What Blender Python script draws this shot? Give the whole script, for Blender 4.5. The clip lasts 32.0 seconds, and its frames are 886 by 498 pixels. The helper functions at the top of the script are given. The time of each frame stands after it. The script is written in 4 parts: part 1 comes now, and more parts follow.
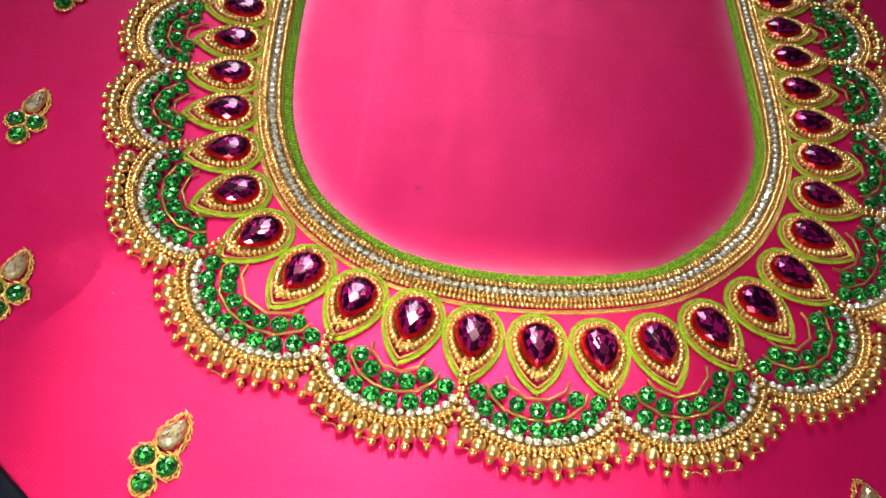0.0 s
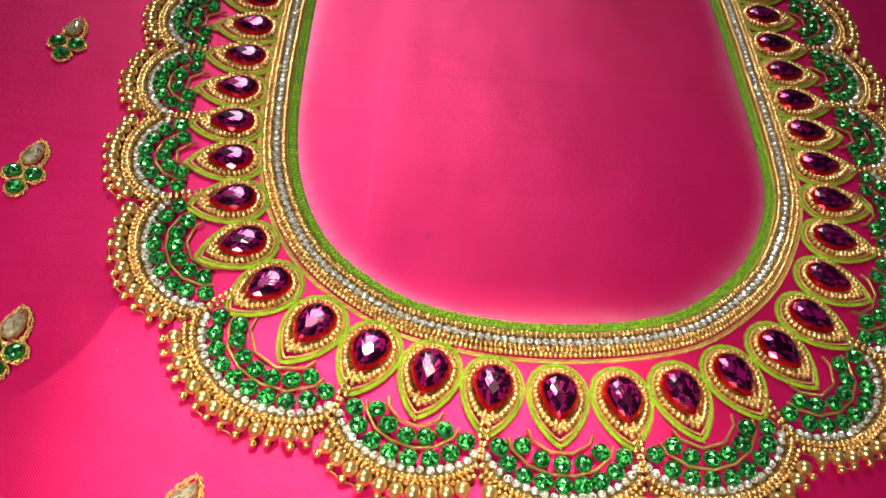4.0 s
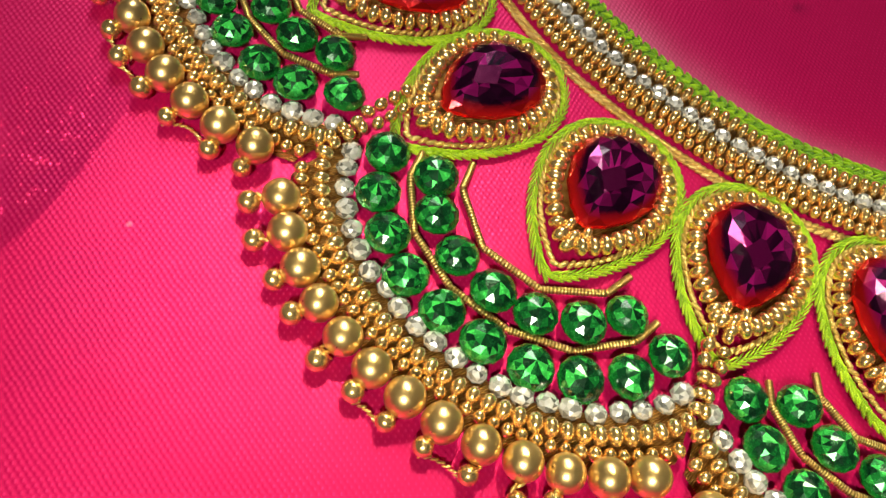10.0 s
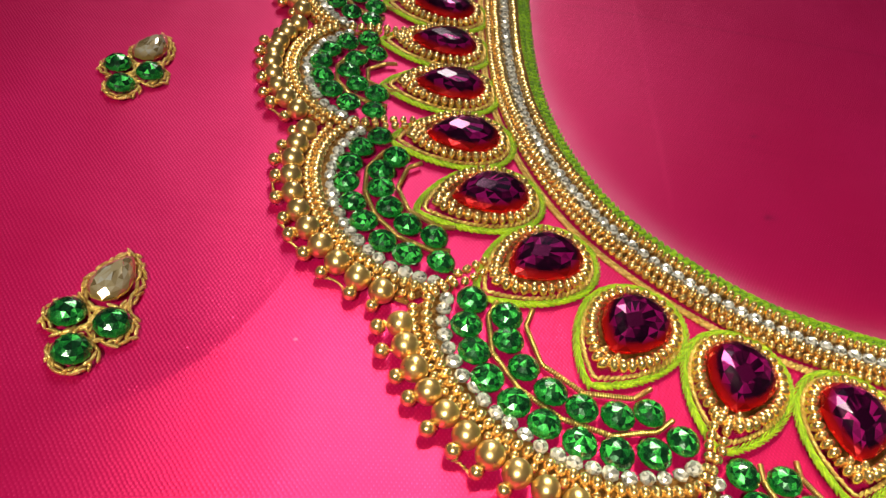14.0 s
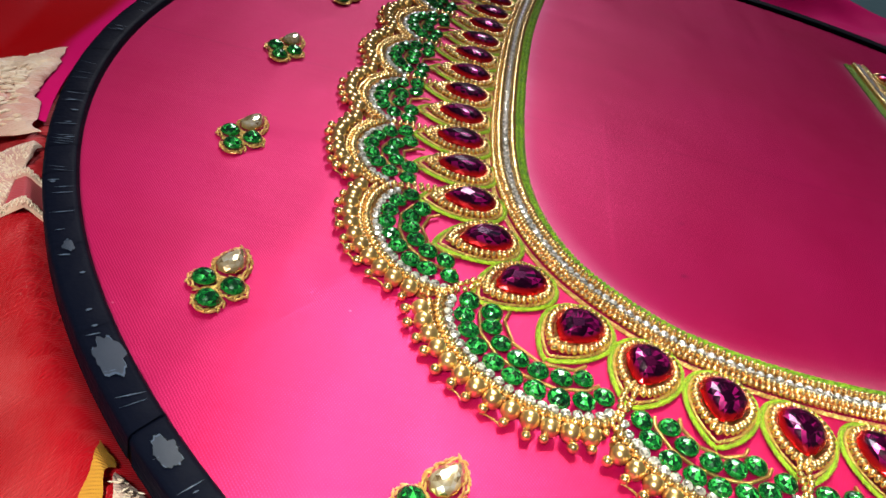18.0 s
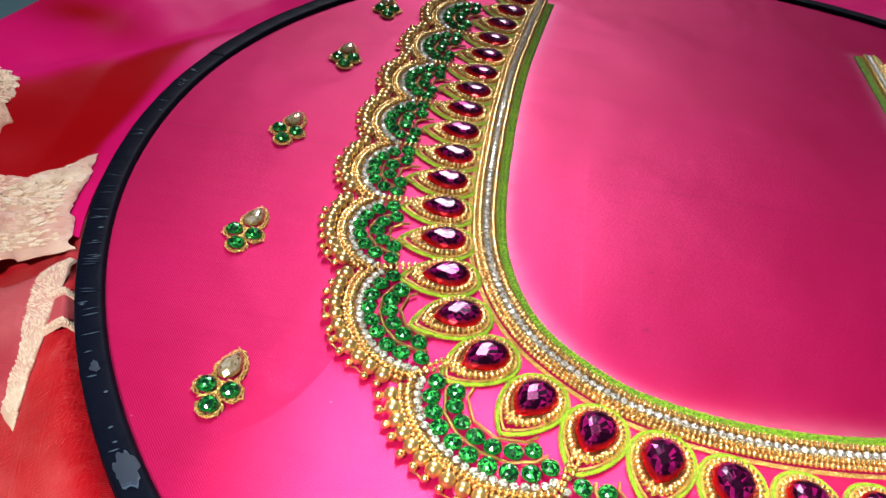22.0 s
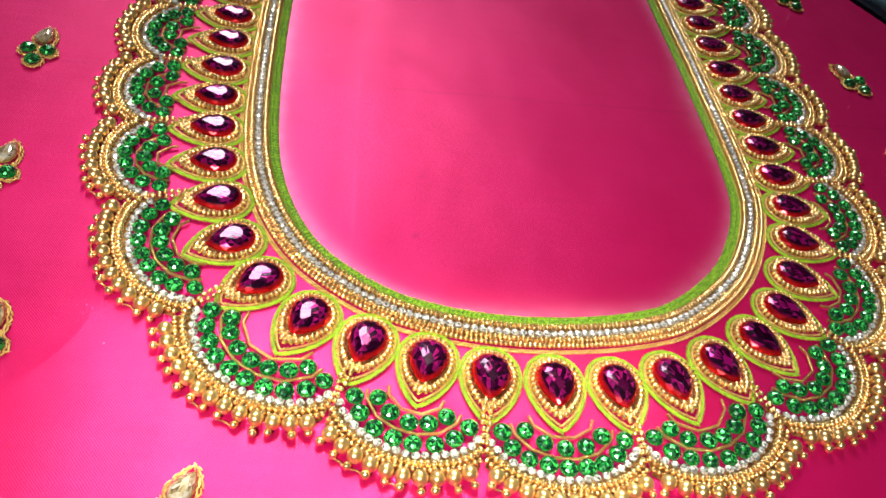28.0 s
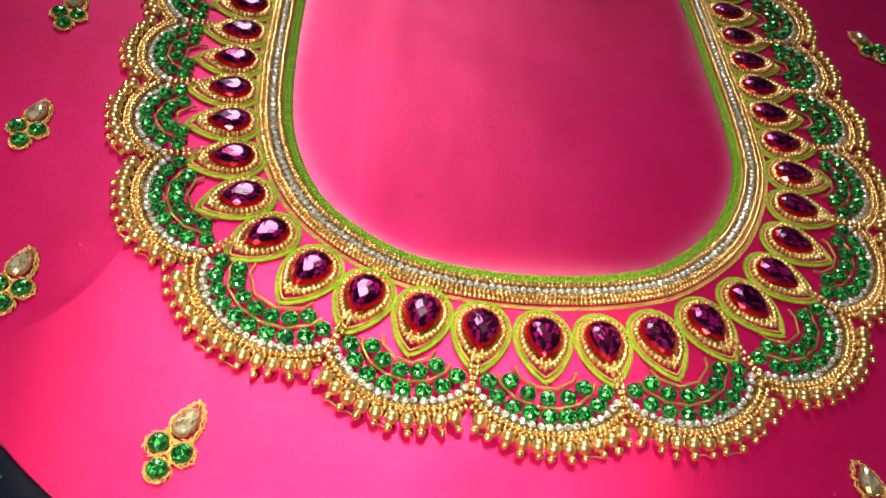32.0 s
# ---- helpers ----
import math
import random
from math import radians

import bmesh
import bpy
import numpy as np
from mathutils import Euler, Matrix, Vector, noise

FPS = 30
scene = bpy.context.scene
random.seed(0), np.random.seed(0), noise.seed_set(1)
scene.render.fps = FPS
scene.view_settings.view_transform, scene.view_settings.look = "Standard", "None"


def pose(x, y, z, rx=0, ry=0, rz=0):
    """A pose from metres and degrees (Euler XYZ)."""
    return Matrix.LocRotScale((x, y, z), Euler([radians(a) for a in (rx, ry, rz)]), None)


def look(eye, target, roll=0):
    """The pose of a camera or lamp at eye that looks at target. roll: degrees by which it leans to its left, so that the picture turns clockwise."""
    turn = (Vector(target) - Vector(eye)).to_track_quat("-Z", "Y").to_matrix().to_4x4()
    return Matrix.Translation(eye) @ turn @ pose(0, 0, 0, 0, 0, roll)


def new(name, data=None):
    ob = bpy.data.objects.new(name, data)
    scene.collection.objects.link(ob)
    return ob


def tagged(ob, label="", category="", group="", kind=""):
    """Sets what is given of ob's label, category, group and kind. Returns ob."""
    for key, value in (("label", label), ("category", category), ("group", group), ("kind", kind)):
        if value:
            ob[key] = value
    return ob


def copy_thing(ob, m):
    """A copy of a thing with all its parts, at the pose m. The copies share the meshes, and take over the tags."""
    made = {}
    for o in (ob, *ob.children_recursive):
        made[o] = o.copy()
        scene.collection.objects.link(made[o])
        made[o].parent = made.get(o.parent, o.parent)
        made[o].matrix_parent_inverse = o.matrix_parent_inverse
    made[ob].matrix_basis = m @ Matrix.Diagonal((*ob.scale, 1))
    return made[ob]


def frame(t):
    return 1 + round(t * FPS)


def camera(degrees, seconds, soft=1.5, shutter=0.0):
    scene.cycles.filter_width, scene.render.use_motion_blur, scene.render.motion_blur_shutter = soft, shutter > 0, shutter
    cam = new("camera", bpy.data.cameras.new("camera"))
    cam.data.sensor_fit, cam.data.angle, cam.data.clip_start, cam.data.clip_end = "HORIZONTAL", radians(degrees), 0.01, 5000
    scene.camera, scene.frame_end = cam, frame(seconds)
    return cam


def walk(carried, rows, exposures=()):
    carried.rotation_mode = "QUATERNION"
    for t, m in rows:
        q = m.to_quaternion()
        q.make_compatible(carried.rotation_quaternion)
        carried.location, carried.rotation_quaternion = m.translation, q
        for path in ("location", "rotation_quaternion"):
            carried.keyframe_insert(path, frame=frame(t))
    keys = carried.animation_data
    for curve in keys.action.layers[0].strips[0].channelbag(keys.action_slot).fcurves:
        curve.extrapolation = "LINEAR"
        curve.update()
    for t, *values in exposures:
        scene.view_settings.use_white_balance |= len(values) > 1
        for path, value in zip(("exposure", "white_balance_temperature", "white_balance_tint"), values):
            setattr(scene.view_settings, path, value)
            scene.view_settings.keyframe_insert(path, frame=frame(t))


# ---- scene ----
cam = camera(55.52, 32.0)
# seconds, eye in metres, turn in degrees
PATH = [
    (0, -0.03328, -0.10735, 0.19992, 34.077, -5.344, 3.421),
    (0.5, -0.03222, -0.10568, 0.20105, 34.113, -5.298, 3.241),
    (1, -0.03171, -0.10700, 0.20257, 34.713, -5.129, 3.053),
    (1.5, -0.03371, -0.10687, 0.20031, 35.357, -5.159, 2.923),
    (2, -0.03490, -0.10663, 0.19977, 35.437, -5.488, 2.934),
    (2.5, -0.03637, -0.10581, 0.19852, 35.784, -5.874, 2.860),
    (3, -0.03913, -0.10390, 0.19619, 36.529, -5.965, 2.359),
    (3.5, -0.04164, -0.10361, 0.19572, 36.864, -5.974, 1.997),
    (5.5, -0.05117, -0.10134, 0.16769, 38.726, -7.278, 0.714),
    (6, -0.06283, -0.09087, 0.14564, 37.167, -8.909, -0.273),
    (6.5, -0.07592, -0.07919, 0.11819, 34.683, -10.605, -0.738),
    (7, -0.08229, -0.06256, 0.08838, 33.336, -13.410, -0.004),
    (7.5, -0.08297, -0.05066, 0.07904, 32.922, -15.390, 0.220),
    (8, -0.08413, -0.04723, 0.07817, 32.953, -15.198, 0.414),
    (8.5, -0.08697, -0.04575, 0.07656, 31.708, -13.591, 1.045),
    (9, -0.08995, -0.04490, 0.07573, 29.281, -11.054, 2.376),
    (9.5, -0.09166, -0.04154, 0.07588, 28.805, -10.698, 2.749),
    (10, -0.09101, -0.03553, 0.07504, 28.314, -10.635, 2.684),
    (10.5, -0.09190, -0.02967, 0.07536, 28.168, -11.150, 2.141),
    (11, -0.09346, -0.02942, 0.08012, 29.973, -10.528, 1.902),
    (11.5, -0.09368, -0.03208, 0.08449, 32.469, -9.190, 2.498),
    (12, -0.09535, -0.03833, 0.08723, 36.236, -8.582, 3.138),
    (12.5, -0.09734, -0.04934, 0.08885, 40.190, -8.848, 4.070),
    (13, -0.09687, -0.05764, 0.08993, 42.672, -9.126, 4.090),
    (13.5, -0.09779, -0.06629, 0.09140, 44.648, -8.997, 4.254),
    (15.5, -0.09824, -0.08744, 0.09639, 48.510, -10.606, 5.834),
    (16, -0.09929, -0.10504, 0.09899, 49.318, -12.069, 5.843),
    (16.5, -0.10079, -0.11705, 0.10113, 50.320, -13.664, 5.508),
    (17, -0.10258, -0.12539, 0.10597, 52.502, -14.052, 6.089),
    (17.5, -0.10113, -0.12545, 0.10818, 53.904, -13.838, 6.567),
    (18, -0.10029, -0.12947, 0.11433, 54.104, -13.235, 7.046),
    (18.5, -0.09618, -0.13185, 0.12320, 53.532, -11.012, 8.477),
    (19, -0.08897, -0.12946, 0.13303, 52.579, -9.497, 8.607),
    (19.5, -0.08676, -0.12616, 0.14294, 51.570, -9.026, 8.533),
    (20, -0.08365, -0.12866, 0.14946, 51.576, -7.953, 9.438),
    (20.5, -0.08209, -0.13246, 0.15256, 51.450, -7.403, 10.143),
    (21, -0.08003, -0.12982, 0.15588, 51.386, -6.739, 10.070),
    (21.5, -0.07937, -0.12881, 0.15802, 51.315, -6.207, 9.714),
    (22, -0.07779, -0.12663, 0.16058, 50.601, -5.933, 9.144),
    (22.5, -0.07231, -0.12337, 0.16874, 48.719, -5.434, 8.386),
    (23, -0.07051, -0.11996, 0.17251, 46.286, -4.926, 7.758),
    (23.5, -0.06486, -0.12159, 0.18510, 44.930, -4.174, 6.996),
    (24, -0.06564, -0.12312, 0.19290, 44.152, -3.672, 6.067),
    (24.5, -0.06859, -0.12185, 0.19349, 43.929, -3.141, 4.678),
    (26.5, -0.05366, -0.12768, 0.20021, 42.690, -3.552, 1.757),
    (27, -0.05724, -0.12432, 0.19454, 42.604, -5.892, 0.115),
    (27.5, -0.05908, -0.12249, 0.18682, 43.135, -7.865, -1.222),
    (28, -0.06141, -0.12141, 0.17873, 42.974, -9.946, -2.222),
    (28.5, -0.06495, -0.11942, 0.16474, 42.654, -12.564, -3.126),
    (29, -0.06794, -0.12073, 0.16231, 42.326, -13.484, -3.039),
    (29.5, -0.06383, -0.12155, 0.16551, 41.841, -13.001, -2.353),
    (30, -0.06109, -0.12258, 0.17302, 41.265, -11.914, -1.825),
    (30.5, -0.05409, -0.12367, 0.18304, 40.950, -10.432, -1.397),
    (31, -0.05334, -0.12575, 0.18411, 40.463, -9.637, -0.672),
    (31.5, -0.05211, -0.12735, 0.18554, 40.045, -9.084, 0.146),
    (32, -0.04922, -0.13058, 0.18820, 40.092, -8.332, 0.724),
]
EXPOSURES = [(0, 0.08, 6920, 6), (3.5, 0.08, 6920, 6), (6, -0.10, 6950, 4), (7, -0.33, 6650, 3), (8, -0.36, 6800, 2), (10, -0.32, 7200, 2), (12, -0.27, 7700, 3), (13.5, -0.27, 7500, 3), (16, -0.14, 6800, 6), (18, -0.04, 6450, 7), (20, 0.2, 6350, 8), (24, 0.4, 6300, 8), (28, 0.42, 6450, 7), (30, 0.1, 6750, 6), (32, 0.05, 6950, 7)]
walk(cam, [(t, pose(*row)) for t, *row in PATH], EXPOSURES)

# ---- light ----
ROOM_Z = -0.045
world = bpy.data.worlds.new("world")
scene.world = world
world.use_nodes = True
WN = world.node_tree.nodes
sky = WN.new("ShaderNodeTexSky")
sky.sky_type, sky.sun_disc, sky.sun_elevation, sky.sun_rotation = "NISHITA", False, radians(40), radians(200)
world.node_tree.links.new(sky.outputs[0], WN["Background"].inputs[0])
WN["Background"].inputs[1].default_value = 0.08


def lamp(name, kind, eye, target, watts, colour, **size):
    data = bpy.data.lights.new(name, kind)
    data.energy, data.color = watts, colour
    for key, value in size.items():
        if key == "shape":
            data.shape = value
        elif key == "size":
            data.size = value
        elif key == "size_y":
            data.size_y = value
    ob = new(name, data)
    ob.matrix_world = look(eye, target)
    return ob


# a shaded bulb before the hoop, window daylight ahead, an added fill and beam
beam = lamp("bulb_light", "SPOT", (-0.20, -0.34, 0.44), (-0.046, -0.026, 0.0), 18.2, (1.0, 0.96, 0.88))
beam.data.spot_size, beam.data.spot_blend, beam.data.shadow_soft_size = radians(40), 1.0, 0.032
# added fill without a known source, to brighten the saree on the left
left_fill = lamp("bulb_spill", "SPOT", (-0.21, -0.35, 0.45), (-0.265, 0.07, 0.0), 8.4, (1.0, 0.95, 0.88))
left_fill.data.spot_size, left_fill.data.spot_blend, left_fill.data.shadow_soft_size = radians(32), 1.0, 0.022
lamp("window_light", "AREA", (-0.18, 1.78, 1.60), (0.0, 0.1, 0.05), 29.5, (0.97, 0.93, 1.0), shape="RECTANGLE", size=0.52, size_y=1.1)
# added narrow beam, no lamp known there: lays the bright patch on the cloth
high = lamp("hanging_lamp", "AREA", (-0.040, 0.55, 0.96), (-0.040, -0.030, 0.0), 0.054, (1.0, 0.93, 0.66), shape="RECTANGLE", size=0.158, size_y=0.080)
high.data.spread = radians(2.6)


# ---- materials ----
class Nodes:
    """A node material, with short calls for the usual nodes."""

    def __init__(self, name):
        self.m = bpy.data.materials.new(name)
        self.m.use_nodes = True
        self.t = self.m.node_tree
        self.b = self.t.nodes["Principled BSDF"]

    def node(self, kind, **props):
        n = self.t.nodes.new(kind)
        for k, v in props.items():
            if k == "operation":
                n.operation = v
            elif k == "wave_type":
                n.wave_type = v
            elif k == "direction":
                n.bands_direction = v
            elif k == "feature":
                n.feature = v
            elif k == "blend":
                n.blend_type = v
        return n

    def put(self, socket, value):
        if isinstance(value, bpy.types.NodeSocket):
            self.t.links.new(value, socket)
        elif isinstance(value, tuple) and len(value) == 3 and socket.type == "RGBA":
            socket.default_value = (*value, 1)
        else:
            socket.default_value = value

    def set(self, **values):
        for k, v in values.items():
            self.put(self.b.inputs[k.replace("_", " ")], v)
        return self

    def coords(self, kind="Object"):
        return self.node("ShaderNodeTexCoord").outputs[kind]

    def mapped(self, vec, scale=(1, 1, 1), turn=(0, 0, 0)):
        n = self.node("ShaderNodeMapping")
        self.put(n.inputs["Vector"], vec)
        n.inputs["Scale"].default_value = scale
        n.inputs["Rotation"].default_value = tuple(radians(a) for a in turn)
        return n.outputs[0]

    def noise(self, vec, scale, detail=3.0, rough=0.5):
        n = self.node("ShaderNodeTexNoise")
        self.put(n.inputs["Vector"], vec)
        n.inputs["Scale"].default_value, n.inputs["Detail"].default_value, n.inputs["Roughness"].default_value = scale, detail, rough
        return n.outputs[0]

    def wave(self, vec, period, direction="X", distort=0.0):
        n = self.node("ShaderNodeTexWave", wave_type="BANDS", direction=direction)
        self.put(n.inputs["Vector"], vec)
        n.inputs["Scale"].default_value, n.inputs["Distortion"].default_value = 0.31416 / period, distort
        return n.outputs["Fac"]

    def voronoi(self, vec, scale, out="Distance", feature="F1"):
        n = self.node("ShaderNodeTexVoronoi", feature=feature)
        self.put(n.inputs["Vector"], vec)
        n.inputs["Scale"].default_value = scale
        return n.outputs[out]

    def ramp(self, fac, *stops):
        n = self.node("ShaderNodeValToRGB")
        self.put(n.inputs[0], fac)
        while len(n.color_ramp.elements) < len(stops):
            n.color_ramp.elements.new(0.5)
        for e, (p, c) in zip(n.color_ramp.elements, stops):
            e.position, e.color = p, (*c, 1) if isinstance(c, tuple) else (c, c, c, 1)
        return n.outputs[0]

    def math(self, op, a, b=0.5):
        n = self.node("ShaderNodeMath", operation=op)
        self.put(n.inputs[0], a)
        self.put(n.inputs[1], b)
        return n.outputs[0]

    def mix(self, fac, a, b, blend="MIX"):
        n = self.node("ShaderNodeMixRGB", blend=blend)
        self.put(n.inputs[0], fac)
        self.put(n.inputs[1], a)
        self.put(n.inputs[2], b)
        return n.outputs[0]

    def bump(self, height, strength=0.3, depth=0.0003, under=None):
        n = self.node("ShaderNodeBump")
        if under is not None:
            self.put(n.inputs["Normal"], under)
        self.put(n.inputs["Height"], height)
        n.inputs["Strength"].default_value, n.inputs["Distance"].default_value = strength, depth
        return n.outputs[0]

    def random(self):
        return self.node("ShaderNodeObjectInfo").outputs["Random"]

    def island(self):
        return self.node("ShaderNodeNewGeometry").outputs["Random Per Island"]


def fabric_material():
    n = Nodes("pink_shot_silk")
    p = n.coords()
    drift = n.node("ShaderNodeTexNoise")
    n.put(drift.inputs["Vector"], p)
    drift.inputs["Scale"].default_value, drift.inputs["Detail"].default_value = 420.0, 2.0
    bent = n.node("ShaderNodeVectorMath", operation="MULTIPLY_ADD")
    n.put(bent.inputs[0], drift.outputs[1])
    bent.inputs[1].default_value = (0.00045, 0.00045, 0.0)
    n.put(bent.inputs[2], p)
    q = n.mapped(bent.outputs[0], turn=(0, 0, -8))
    warp = n.math("MULTIPLY_ADD", n.wave(q, 0.00064, "X"), 2.0)
    weft = n.math("MULTIPLY_ADD", n.wave(q, 0.00098, "Y"), 2.0)
    for half in (warp, weft):
        half.node.inputs[2].default_value = -1.0
    crossing = n.math("MULTIPLY", warp, weft)
    weave = n.ramp(crossing, (0.30, 0.0), (0.85, 1.0))
    gap = n.ramp(n.math("MULTIPLY", crossing, -1.0), (0.45, 0.0), (0.95, 1.0))
    broad = n.ramp(n.noise(p, 11.0, 4.0, 0.6), (0.32, 0.0), (0.68, 1.0))
    streak = n.ramp(n.noise(n.mapped(p, (70, 6, 1), (0, 0, -8)), 1.0, 4.0, 0.6), (0.3, 0.0), (0.7, 1.0))
    cross = n.ramp(n.noise(n.mapped(p, (8, 300, 1), (0, 0, -8)), 1.0, 3.0), (0.3, 0.0), (0.7, 1.0))
    base = n.mix(broad, (0.380, 0.0018, 0.057), (0.490, 0.0034, 0.098))
    base = n.mix(n.math("MULTIPLY", streak, 0.40), base, (0.490, 0.0055, 0.082))
    base = n.mix(n.math("MULTIPLY", cross, 0.22), base, (0.510, 0.0070, 0.090))
    # thread glints painted in as pale dots, and the gaps' shade as darker ones
    weave_glint = n.ramp(n.noise(p, 26.0, 4.0, 0.6), (0.40, 0.10), (0.66, 0.46))
    fleck = n.ramp(n.noise(p, 1100.0, 2.0, 0.6), (0.36, 0.25), (0.66, 1.0))
    base = n.mix(n.math("MULTIPLY", n.math("MULTIPLY", weave, fleck), weave_glint), base, (0.900, 0.0600, 0.270))
    base = n.mix(n.math("MULTIPLY", gap, 0.06), base, (0.230, 0.0010, 0.014))
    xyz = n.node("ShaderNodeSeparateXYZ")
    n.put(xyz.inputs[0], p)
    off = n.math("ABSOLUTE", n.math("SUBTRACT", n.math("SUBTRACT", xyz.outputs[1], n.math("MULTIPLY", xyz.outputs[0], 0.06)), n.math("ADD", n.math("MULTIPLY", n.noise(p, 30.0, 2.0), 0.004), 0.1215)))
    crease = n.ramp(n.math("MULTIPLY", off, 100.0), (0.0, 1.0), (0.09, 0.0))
    # the crease has no relief; its shade is a dark line in the colour
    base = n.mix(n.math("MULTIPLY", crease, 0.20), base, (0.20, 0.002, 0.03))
    lean = n.math("ABSOLUTE", n.math("SUBTRACT", n.math("ADD", xyz.outputs[0], n.math("MULTIPLY", n.noise(p, 40.0, 2.0), 0.0016)), -0.0496))
    span = n.ramp(n.math("MULTIPLY", n.math("ABSOLUTE", n.math("SUBTRACT", xyz.outputs[1], 0.092)), 10.0), (0.36, 1.0), (0.50, 0.0))
    crease_gleam = n.math("MULTIPLY", n.ramp(n.math("MULTIPLY", lean, 100.0), (0.0, 1.0), (0.10, 0.0)), span)
    # light caught along an upright fold, painted as a paler line
    base = n.mix(n.math("MULTIPLY", crease_gleam, 0.14), base, (0.80, 0.050, 0.200))
    chalk = n.node("ShaderNodeAttribute")
    chalk.attribute_name = "chalk"
    dust = n.math("MULTIPLY", chalk.outputs["Fac"], n.ramp(n.noise(p, 160.0, 4.0), (0.25, 0.55), (0.7, 1.0)))
    base = n.mix(dust, base, (0.78, 0.38, 0.55))
    spot = n.node("ShaderNodeAttribute")
    spot.attribute_name = "spot"
    base = n.mix(spot.outputs["Fac"], base, (0.10, 0.002, 0.030))
    lint = n.ramp(n.voronoi(p, 55.0), (0.0, 1.0), (0.022, 0.0))
    base = n.mix(n.math("MULTIPLY", lint, 0.45), base, (0.9, 0.5, 0.6))
    relief = n.math("ADD", crossing, n.math("MULTIPLY", cross, 0.30))
    swell = n.bump(n.math("ADD", n.noise(p, 16.0, 3.0), n.math("MULTIPLY", n.noise(n.mapped(p, (7, 60, 1), (0, 0, -3)), 1.0, 3.0), 0.12)), 1.0, 0.0013)
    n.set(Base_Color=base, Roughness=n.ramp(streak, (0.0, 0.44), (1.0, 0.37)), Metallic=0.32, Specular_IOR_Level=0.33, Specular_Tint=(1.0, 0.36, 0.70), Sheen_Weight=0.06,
          Sheen_Roughness=0.4, Sheen_Tint=(1.0, 0.09, 0.50), Normal=n.bump(relief, 1.0, 0.000013, swell))
    return n.m


def gold_material(name, colour, rough, dirt=0.25, metal=0.7):
    n = Nodes(name)
    p = n.coords()
    r = n.random()
    c = n.mix(n.math("MULTIPLY", r, 0.45), colour, tuple(min(1.0, v * 1.22) for v in colour))
    c = n.mix(n.math("MULTIPLY", n.ramp(n.noise(p, 900.0, 4.0), (0.5, 0.0), (0.75, 1.0)), dirt), c, (0.22, 0.10, 0.025))
    n.set(Base_Color=c, Metallic=metal, Roughness=n.math("ADD", n.math("MULTIPLY", n.noise(p, 1500.0), 0.12), rough - 0.06),
          Coat_Weight=0.85, Coat_Roughness=0.11, Coat_IOR=1.6, Normal=n.bump(n.noise(p, 2600.0, 2.0), 0.12, 0.0001))
    return n.m


def gem_material(name, stops, rim, edge, metal=0.8, coat=0.6, rough=0.10, gloss=0.02):
    """Foiled cut glass under a clear polished coat, facet glints painted as random tones."""
    n = Nodes(name)
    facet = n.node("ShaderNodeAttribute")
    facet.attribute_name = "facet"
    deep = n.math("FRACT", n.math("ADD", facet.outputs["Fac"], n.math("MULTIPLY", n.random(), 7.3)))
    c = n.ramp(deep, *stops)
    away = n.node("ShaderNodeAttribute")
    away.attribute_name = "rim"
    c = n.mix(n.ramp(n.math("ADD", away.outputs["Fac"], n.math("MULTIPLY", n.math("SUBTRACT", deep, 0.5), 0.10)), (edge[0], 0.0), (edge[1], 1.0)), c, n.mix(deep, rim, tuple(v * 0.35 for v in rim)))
    scratch = n.noise(n.coords(), 2200.0, 3.0)
    n.set(Base_Color=c, Metallic=metal, Roughness=n.ramp(scratch, (0.35, rough), (0.75, rough + 0.10)), Coat_Weight=coat, Coat_Roughness=gloss, Coat_IOR=1.5)
    return n.m


def thread_material(name, dark, light, metal=0.0, rough=0.5):
    n = Nodes(name)
    p = n.coords()
    strand = n.wave(n.mapped(p, turn=(0, 0, 35)), 0.00022, "X", 3.0)
    c = n.mix(n.math("MULTIPLY", n.island(), 0.8), dark, light)
    c = n.mix(n.math("MULTIPLY", strand, 0.35), c, light)
    n.set(Base_Color=c, Metallic=metal, Roughness=rough, Sheen_Weight=0.0 if metal else 0.06, Normal=n.bump(strand, 0.5, 0.00015))
    return n.m


def bullion_material():
    n = Nodes("coiled_gold_wire")
    p = n.coords()
    coil = n.wave(p, 0.00026, "X")
    # grooves between the coils are shaded in the colour as well as the relief
    c = n.mix(coil, (0.44, 0.23, 0.05), (0.96, 0.68, 0.25))
    n.set(Base_Color=c, Metallic=0.92, Roughness=0.28, Normal=n.bump(coil, 0.7, 0.00010))
    return n.m


def padding_material():
    n = Nodes("gold_thread_padding")
    p = n.coords()
    strand = n.wave(n.mapped(p, turn=(0, 0, 28)), 0.00024, "X", 2.5)
    # gold thread, its browns darkened to paint the shade between the beads
    c = n.mix(n.ramp(n.noise(p, 900.0, 3.0), (0.38, 0.0), (0.66, 1.0)), (0.20, 0.075, 0.014), (0.62, 0.33, 0.085))
    c = n.mix(n.math("MULTIPLY", strand, 0.4), c, (0.20, 0.08, 0.015))
    n.set(Base_Color=c, Metallic=0.75, Roughness=0.34, Normal=n.bump(strand, 0.9, 0.00022))
    return n.m


